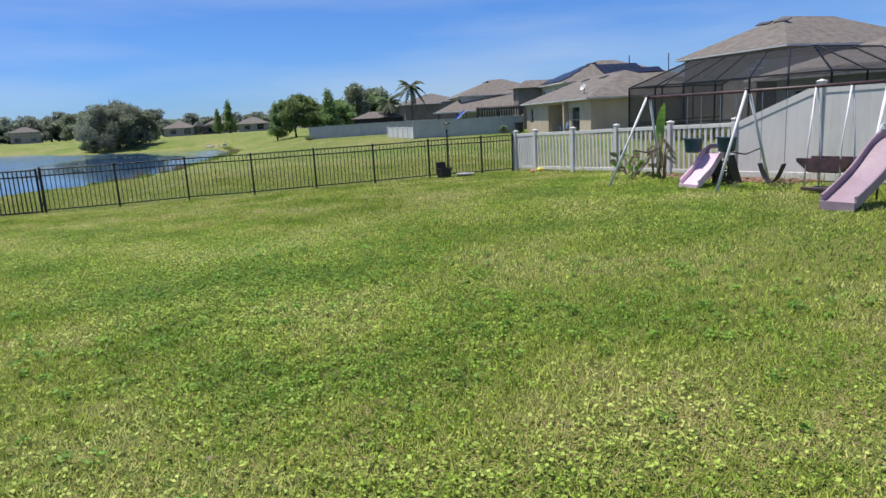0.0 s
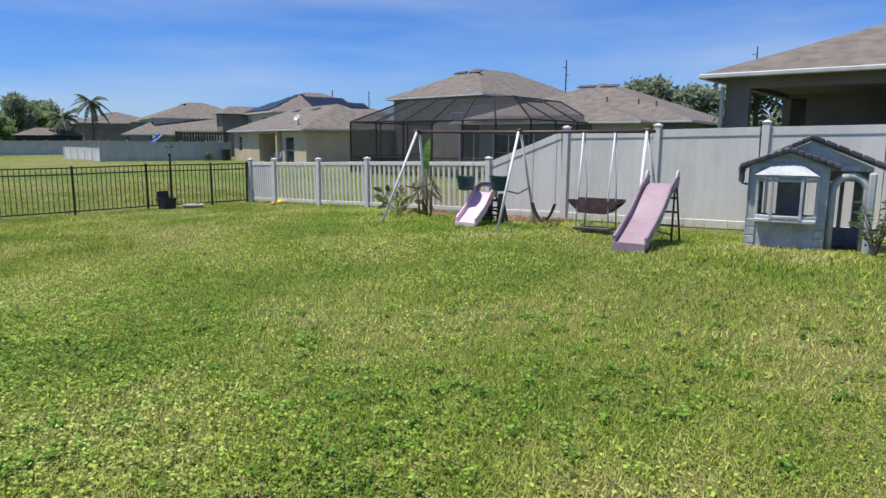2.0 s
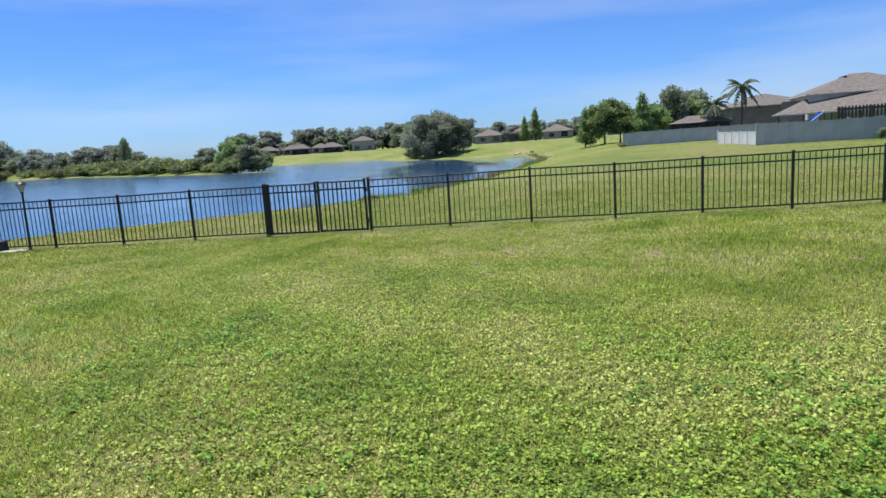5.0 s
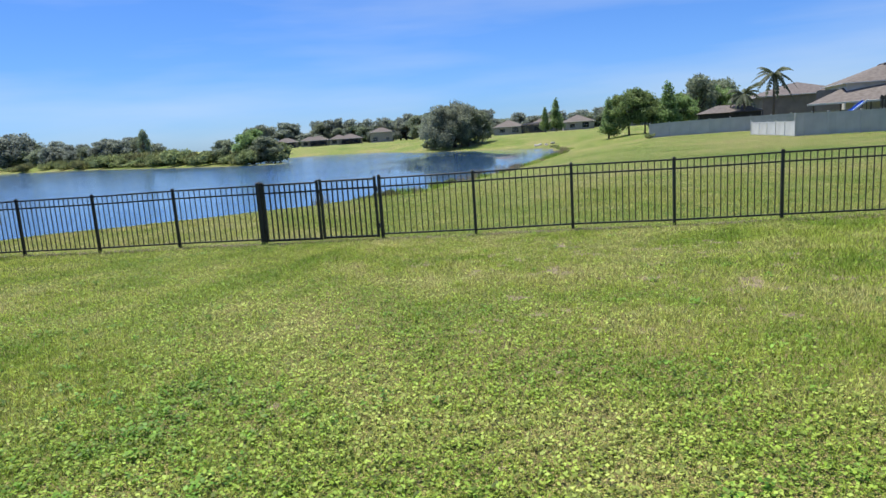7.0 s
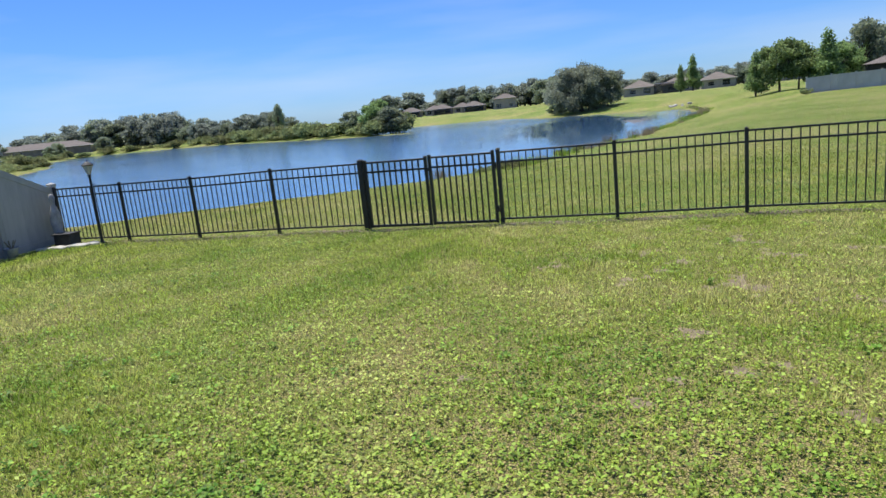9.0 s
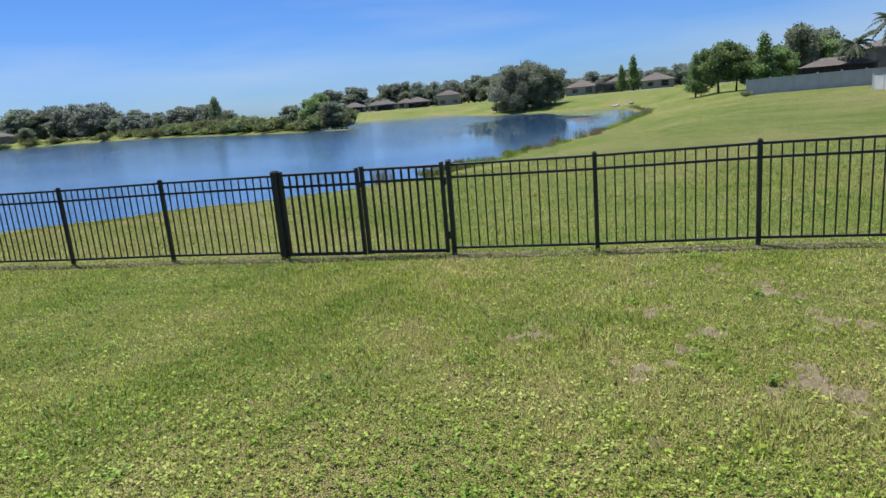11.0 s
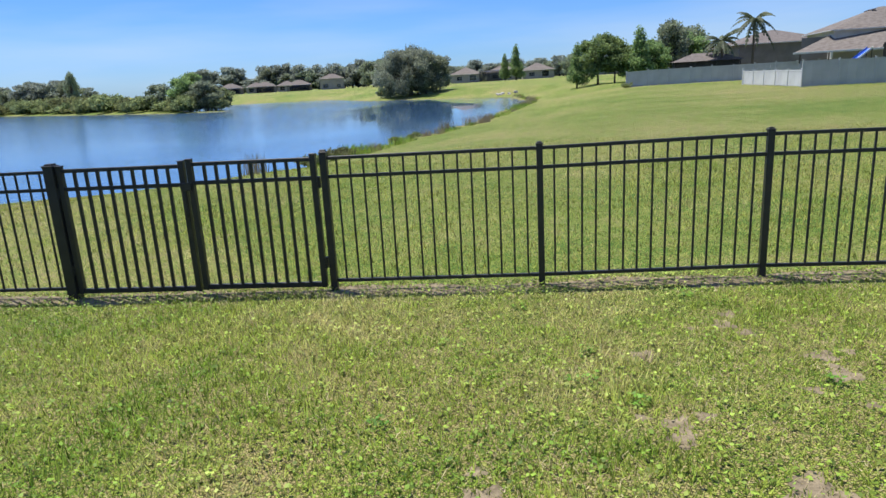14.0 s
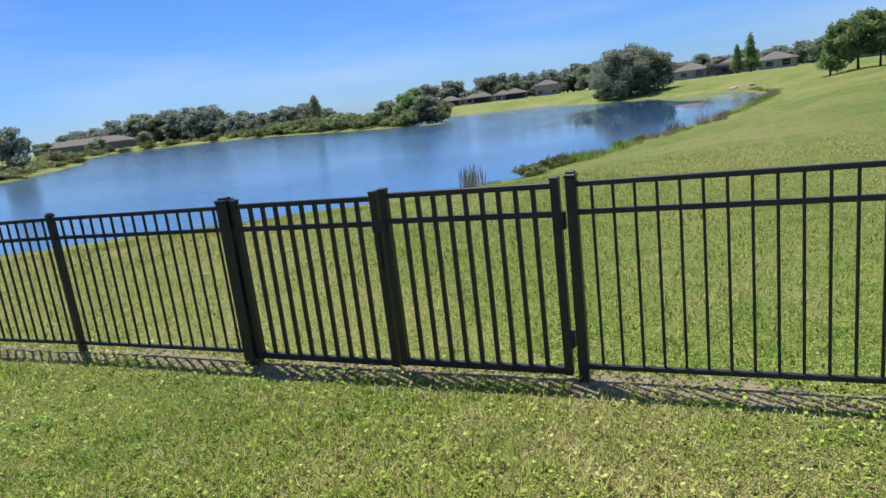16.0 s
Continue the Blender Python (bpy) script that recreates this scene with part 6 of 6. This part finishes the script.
dead = put(reed_tuft(80, 1.0, 0.55, M_DRY, 1, "clump of dry brown reeds at the water's edge"), -9.0, 21.3)
green = put(reed_tuft(90, 0.62, 0.7, M_CLOVER, 2, "green rushes along the lake edge"), -6.2, 27.6)
for i in range(len(SHORE) - 1):
    if not 5 <= i <= 12:
        continue
    (ax, ay), (bx, by) = SHORE[i], SHORE[i + 1]
    n = int(math.hypot(bx - ax, by - ay) / (1.3 if i >= 7 else 3.0))
    for k in range(n):
        f = (k + rt.random()) / n
        x, y = ax + (bx - ax) * f + rt.uniform(-0.3, 0.7), ay + (by - ay) * f + rt.uniform(-0.4, 0.4)
        s = rt.uniform(0.3, 0.85) * (1.0 if i >= 7 else 0.45)
        again(green if rt.random() < 0.65 else dead, x, y, s, rt.uniform(0, 360), s * 1.4)
for i in range(13):
    f = rt.random() ** 1.6
    x, y = -7.4 + 3.4 * f + rt.uniform(-0.5, 0.5), 22.0 + 15 * f
    q = rt.uniform(0.10, 0.21) * (1 - 0.4 * f)
    again(shrub, x, y, q, rt.uniform(0, 360), q * 1.1, "low grey-green bush on the lake bank")
again(green, -6.0, 27.2, 1.0, 40, 1.0)
again(green, -5.7, 28.2, 0.8, 140, 1.0)
# rocks on the cove's end
for i in range(7):
    x, y = 3 + rt.uniform(-3, 5), 118 + rt.uniform(0, 5)
    r3 = rt.uniform(0.2, 0.5)
    tagged(part("rock", Geo().lathe([(r3 * 0.7, -0.2), (r3, 0.1), (r3 * 0.8, r3 * 0.5), (r3 * 0.2, r3 * 0.7)], seg=7), M_STATUE, at=pose(x, y, gz(x, y), rt.uniform(-20, 20), rt.uniform(-20, 20), rt.uniform(0, 360))), "pale rock on the far bank", "rock", "bank rocks")

# ---- lawn ----


def field(x, y, seed, scale):
    """Smooth random field in 0..1."""
    r = np.random.RandomState(seed)
    out = np.zeros(x.shape)
    amp = 0
    for o in range(4):
        k = scale * 2 ** o
        for j in range(3):
            a, ph_ = r.uniform(0, 6.28), r.uniform(0, 6.28)
            out += np.sin((x * math.cos(a) + y * math.sin(a)) * k + ph_ + 1.4 * np.sin((y * math.cos(a) - x * math.sin(a)) * k * 0.7 + ph_ * 2)) / 1.6 ** o
            amp += 0.5 / 1.6 ** o
    return 0.5 + 0.5 * np.clip(out / amp, -1, 1)


def scatter(seed, n, box_, keep):
    r = np.random.RandomState(seed)
    x, y = r.uniform(box_[0], box_[1], n), r.uniform(box_[2], box_[3], n)
    k = r.uniform(0, 1, n) < keep(x, y)
    return x[k], y[k], r


def path_x(y):
    return 5.0 - (y + 20) * 0.24


def blades(name, x, y, r, hmin, hmax, wid, material, label, lean=0.7):
    """Grass blades: slim leaning triangles."""
    n = len(x)
    z = height(x, y) - 0.004
    a = r.uniform(0, 2 * math.pi, n)
    h = r.uniform(hmin, hmax, n) * (0.6 + 0.8 * field(x, y, 9, 0.8))
    w_ = wid * r.uniform(0.6, 1.3, n)
    b = a + r.uniform(-0.9, 0.9, n) + math.pi / 2
    le = h * r.uniform(0.15, lean * 1.6, n)
    dx, dy = np.cos(a) * w_, np.sin(a) * w_
    lx, ly = np.cos(b) * le, np.sin(b) * le
    v = np.stack([np.stack([x - dx, y - dy, z], 1), np.stack([x + dx, y + dy, z], 1), np.stack([x + lx, y + ly, z + h], 1)], 1).reshape(-1, 3)
    me = bpy.data.meshes.new(name)
    me.vertices.add(3 * n)
    me.vertices.foreach_set("co", v.ravel())
    me.loops.add(3 * n)
    me.loops.foreach_set("vertex_index", np.arange(3 * n))
    me.polygons.add(n)
    me.polygons.foreach_set("loop_start", np.arange(n) * 3)
    me.update(calc_edges=True)
    tagged(part(name, me, material), label, "grass", kind="stuff")


def leaflets(name, x, y, r, size, zmax, material, label):
    """Small roundish weed and clover leaves lying at odd tilts."""
    n = len(x)
    z = height(x, y) + r.uniform(0.008, zmax, n)
    a, t = r.uniform(0, 6.28, n), r.uniform(-0.75, 0.75, n)
    s = size * r.uniform(0.55, 1.35, n)
    ux, uy, uz = np.cos(a), np.sin(a), t * 0.8
    vx, vy, vz = -np.sin(a), np.cos(a), r.uniform(-0.7, 0.7, n)
    def q(i, j):
        return np.stack([x + (ux * i + vx * j) * s, y + (uy * i + vy * j) * s, z + (uz * i + vz * j) * s * 0.8], 1)
    v = np.stack([q(-1, 0), q(0.1, -0.75), q(1.0, 0.05), q(-0.05, 0.75)], 1).reshape(-1, 3)
    me = bpy.data.meshes.new(name)
    me.vertices.add(4 * n)
    me.vertices.foreach_set("co", v.ravel())
    me.loops.add(4 * n)
    me.loops.foreach_set("vertex_index", np.arange(4 * n))
    me.polygons.add(n)
    me.polygons.foreach_set("loop_start", np.arange(n) * 4)
    me.update(calc_edges=True)
    tagged(part(name, me, material), label, "weeds", kind="stuff")


def near_path(x, y, w0, w1, lo):
    d = np.abs(x - path_x(y))
    return lo + (1 - lo) * (1 - smooth(w0, w1, d))


rp = random.Random(8)
PATCHES = [(rp.uniform(2.2, 8.5), rp.uniform(-6.8, -1.4), rp.uniform(0.06, 0.17)) for _ in range(48)] + [(rp.uniform(-3, 9), rp.uniform(-17, -6), rp.uniform(0.03, 0.08)) for _ in range(24)] + [
    (px_ + q_ * math.cos(i_ * 2.2 + px_), py_ + q_ * math.sin(i_ * 2.2 + px_), pr_ * (0.58 - 0.1 * i_)) for px_, py_, pr_ in ((3.45, -1.95, 0.34), (3.75, -2.75, 0.30), (4.9, -2.5, 0.42), (5.7, -2.2, 0.38), (6.4, -3.4, 0.36), (3.3, -4.0, 0.30), (2.3, -3.8, 0.24), (1.45, -3.1, 0.22), (3.05, -1.1, 0.26), (4.4, -4.6, 0.30), (2.4, -2.5, 0.20), (5.4, -5.2, 0.34)) for i_, q_ in enumerate((0, pr_ * 0.75, pr_ * 0.85, pr_ * 0.9))]


def patch_rim(a, k):
    return 1 + 0.28 * np.sin(3 * a + k) + 0.18 * np.sin(5 * a + 2.1 * k) + 0.12 * np.sin(9 * a + 3.3 * k)


def bare(x, y):
    """Bare sandy patches, mostly on the fence end of the lawn."""
    out = np.zeros(np.shape(x))
    for k, (px_, py_, pr_) in enumerate(PATCHES):
        near = (np.abs(x - px_) < 2 * pr_) & (np.abs(y - py_) < 2 * pr_)
        dx, dy = x[near] - px_, y[near] - py_
        out[near] = np.maximum(out[near], 1 - smooth(0.35, 1.15, np.hypot(dx, dy) / (pr_ * patch_rim(np.arctan2(dy, dx), k))))
    return out


g = Geo()
for k, (px_, py_, pr_) in enumerate(PATCHES):
    n = 22
    ring = []
    for i in range(n):
        a = 2 * math.pi * i / n
        q = pr_ * float(patch_rim(np.float64(a), k))
        ring.append((px_ + q * math.cos(a), py_ + q * math.sin(a)))
    g.add([(px_, py_, gz(px_, py_) + 0.006)] + [(x_, y_, gz(x_, y_) - 0.004) for x_, y_ in ring], [(0, 1 + i, 1 + (i + 1) % n) for i in range(n)])
for i in range(160):
    xa, xb = -9.85 + i * 0.1475, -9.85 + (i + 1) * 0.1475
    rows = []
    for x_ in (xa, xb):
        lo, hi = -0.20 - 0.05 * math.sin(x_ * 2.3) - 0.04 * math.sin(x_ * 5.9 + 1) - 0.03 * math.sin(x_ * 14.3), 0.14 + 0.05 * math.sin(x_ * 3.1) + 0.03 * math.sin(x_ * 8.3)
        rows.append([(x_, y_, gz(x_, y_) + dz) for y_, dz in ((lo, -0.006), (lo + 0.1, 0.008), (hi - 0.1, 0.008), (hi, -0.006))])
    g.add(rows[0] + rows[1], [(k, 4 + k, 5 + k, 1 + k) for k in range(3)])
tagged(part("bare_soil", g, M_SOIL, smooth=True), "bare sandy soil patches and strip under the fence", "soil", kind="stuff")


YARD = (-10.0, 15.6, -20.6, -0.05)


def in_yard(x, y):
    return (x < 13.85 - 0.19 * y) & (x > -9.9 - 0.19 * y)


def clover_share(x, y):
    return smooth(0.35, 0.65, field(x, y, 5, 0.55)) * (1 - 0.75 * smooth(-8, -3, y))


def mulched(x, y):
    """The bare bed against the side fence."""
    return smooth(0.0, 0.25, x - (12.85 - 0.19 * y)) * smooth(0, 0.5, y + 10.5) * smooth(0, 0.5, -6.4 - y)


def tuft(x, y):
    """Leaf clumps a hand's width across, with gaps between them."""
    return smooth(0.36, 0.62, field(x, y, 44, 24.0))


x, y, r = scatter(1, 1500000, (-5.5, 11.5, -20.6, -0.05), lambda x, y: near_path(x, y, 2.5, 6.5, 0.03) * (1 - 0.42 * bare(x, y)) * (1 - 0.4 * smooth(-9, -5, y)) * (1 - 0.65 * smooth(-0.45, -0.05, y)) * (1 - 0.4 * clover_share(x, y)) * (0.45 + 0.55 * tuft(x, y)))
blades("lawn_grass", x, y, r, 0.022, 0.058, 0.0042, M_GRASS, "mown yellow-green lawn grass")
x, y, r = scatter(11, 420000, YARD, lambda x, y: in_yard(x, y) * (1 - near_path(x, y, 3.0, 6.5, 0.0)) * (1 - 0.9 * mulched(x, y)))
blades("lawn_grass", x, y, r, 0.025, 0.06, 0.008, M_GRASS, "mown yellow-green lawn grass towards the fences")
x, y, r = scatter(2, 980000, (-5.5, 11.5, -20.6, -0.05), lambda x, y: near_path(x, y, 2.5, 6.5, 0.05) * (0.3 + 0.7 * clover_share(x, y)) * (1 - 0.35 * smooth(-9, -5, y)) * (1 - 0.5 * smooth(-0.45, -0.05, y)) * (1 - 0.9 * bare(x, y)) * (0.35 + 0.65 * tuft(x, y)))
leaflets("lawn_weeds", x, y, r, 0.0122, 0.052, M_CLOVER, "bright green broadleaf weeds in the lawn")
x, y, r = scatter(12, 300000, YARD, lambda x, y: in_yard(x, y) * (1 - near_path(x, y, 3.0, 6.5, 0.0)) * clover_share(x, y) * (1 - mulched(x, y)))
leaflets("lawn_weeds", x, y, r, 0.0135, 0.05, M_CLOVER, "broadleaf weeds towards the fences")
x, y, r = scatter(3, 520000, (-5.5, 11.5, -20.6, -0.05), lambda x, y: near_path(x, y, 2.5, 6.5, 0.1) * np.clip((0.15 + 0.5 * smooth(0.45, 0.75, field(x, y, 71, 0.9))) * (0.18 + 1.0 * smooth(-9, -4, y) + 1.0 * smooth(-5, -2, y)) + 0.95 * bare(x, y), 0, 1))
blades("lawn_straw", x, y, r, 0.012, 0.034, 0.003, M_STRAW, "dead straw-coloured grass in the lawn", 1.3)
x, y, r = scatter(4, 160000, (-12, 15.5, 0.05, 13), lambda x, y: (shore_distance(x, y) > 0.3) * (1 - 0.7 * smooth(4, 13, y)))
blades("outer_grass", x, y, r, 0.025, 0.065, 0.0065, M_GRASS2, "mown grass between fence and lake")
x, y, r = scatter(6, 14000, (-10.2, 13.9, -0.22, 0.2), lambda x, y: 0.2 + 0.8 * field(x, y, 8, 1.6))
leaflets("fence_weeds", x, y, r, 0.013, 0.06, M_CLOVER, "weeds along the foot of the fence")
x, y, r = scatter(7, 60000, (1.6, 9.5, -7.0, -0.6), lambda x, y: smooth(0.5, 0.7, field(x, y, 12, 1.3)) * smooth(0.45, 0.6, field(x, y, 15, 9.0)))
blades("tall_grass", x, y, r, 0.05, 0.10, 0.005, M_GRASS, "taller pale grass tufts in the lawn", 0.5)
# uncut grass along the foot of the side fence
x, y, r = scatter(17, 26000, (13.2, 18.3, -22.5, -0.3), lambda x, y: (1 - smooth(0.02, 0.22, np.abs(x - (13.97 - 0.19 * y) + 0.12))) * (0.3 + 0.7 * field(x, y, 19, 2.2)))
blades("fence_grass", x, y, r, 0.08, 0.22, 0.008, M_GRASS, "uncut grass along the foot of the side fence", 0.5)
x, y, r = scatter(18, 30000, (-9.8, 13.9, -0.38, 0.16), lambda x, y: 0.25 + 0.75 * field(x, y, 28, 3.0))
blades("fence_straw", x, y, r, 0.01, 0.035, 0.005, M_STRAW, "dead trimmings along the foot of the fence", 1.4)
# dark broadleaf rosettes
r = np.random.RandomState(31)
cx, cy = r.uniform(-4.5, 11, 5200), r.uniform(-20.4, -0.4, 5200)
k = r.uniform(0, 1, 5200) < near_path(cx, cy, 3.0, 7.0, 0.15) * (0.12 + 0.88 * smooth(0.45, 0.7, field(cx, cy, 23, 0.6))) * (1 - 0.85 * smooth(-11, -6, cy))
cx, cy, cr = cx[k], cy[k], r.uniform(0.03, 0.11, int(k.sum()))
cx, cy, cr = (np.repeat(v, 24) for v in (cx, cy, cr))
a, q = r.uniform(0, 6.28, len(cx)), cr * np.sqrt(r.uniform(0, 1, len(cx)))
leaflets("broadleaf_weeds", cx + q * np.cos(a), cy + q * np.sin(a), r, 0.0145, 0.06, M_WEED, "dark green clumps of broadleaf weeds in the lawn")
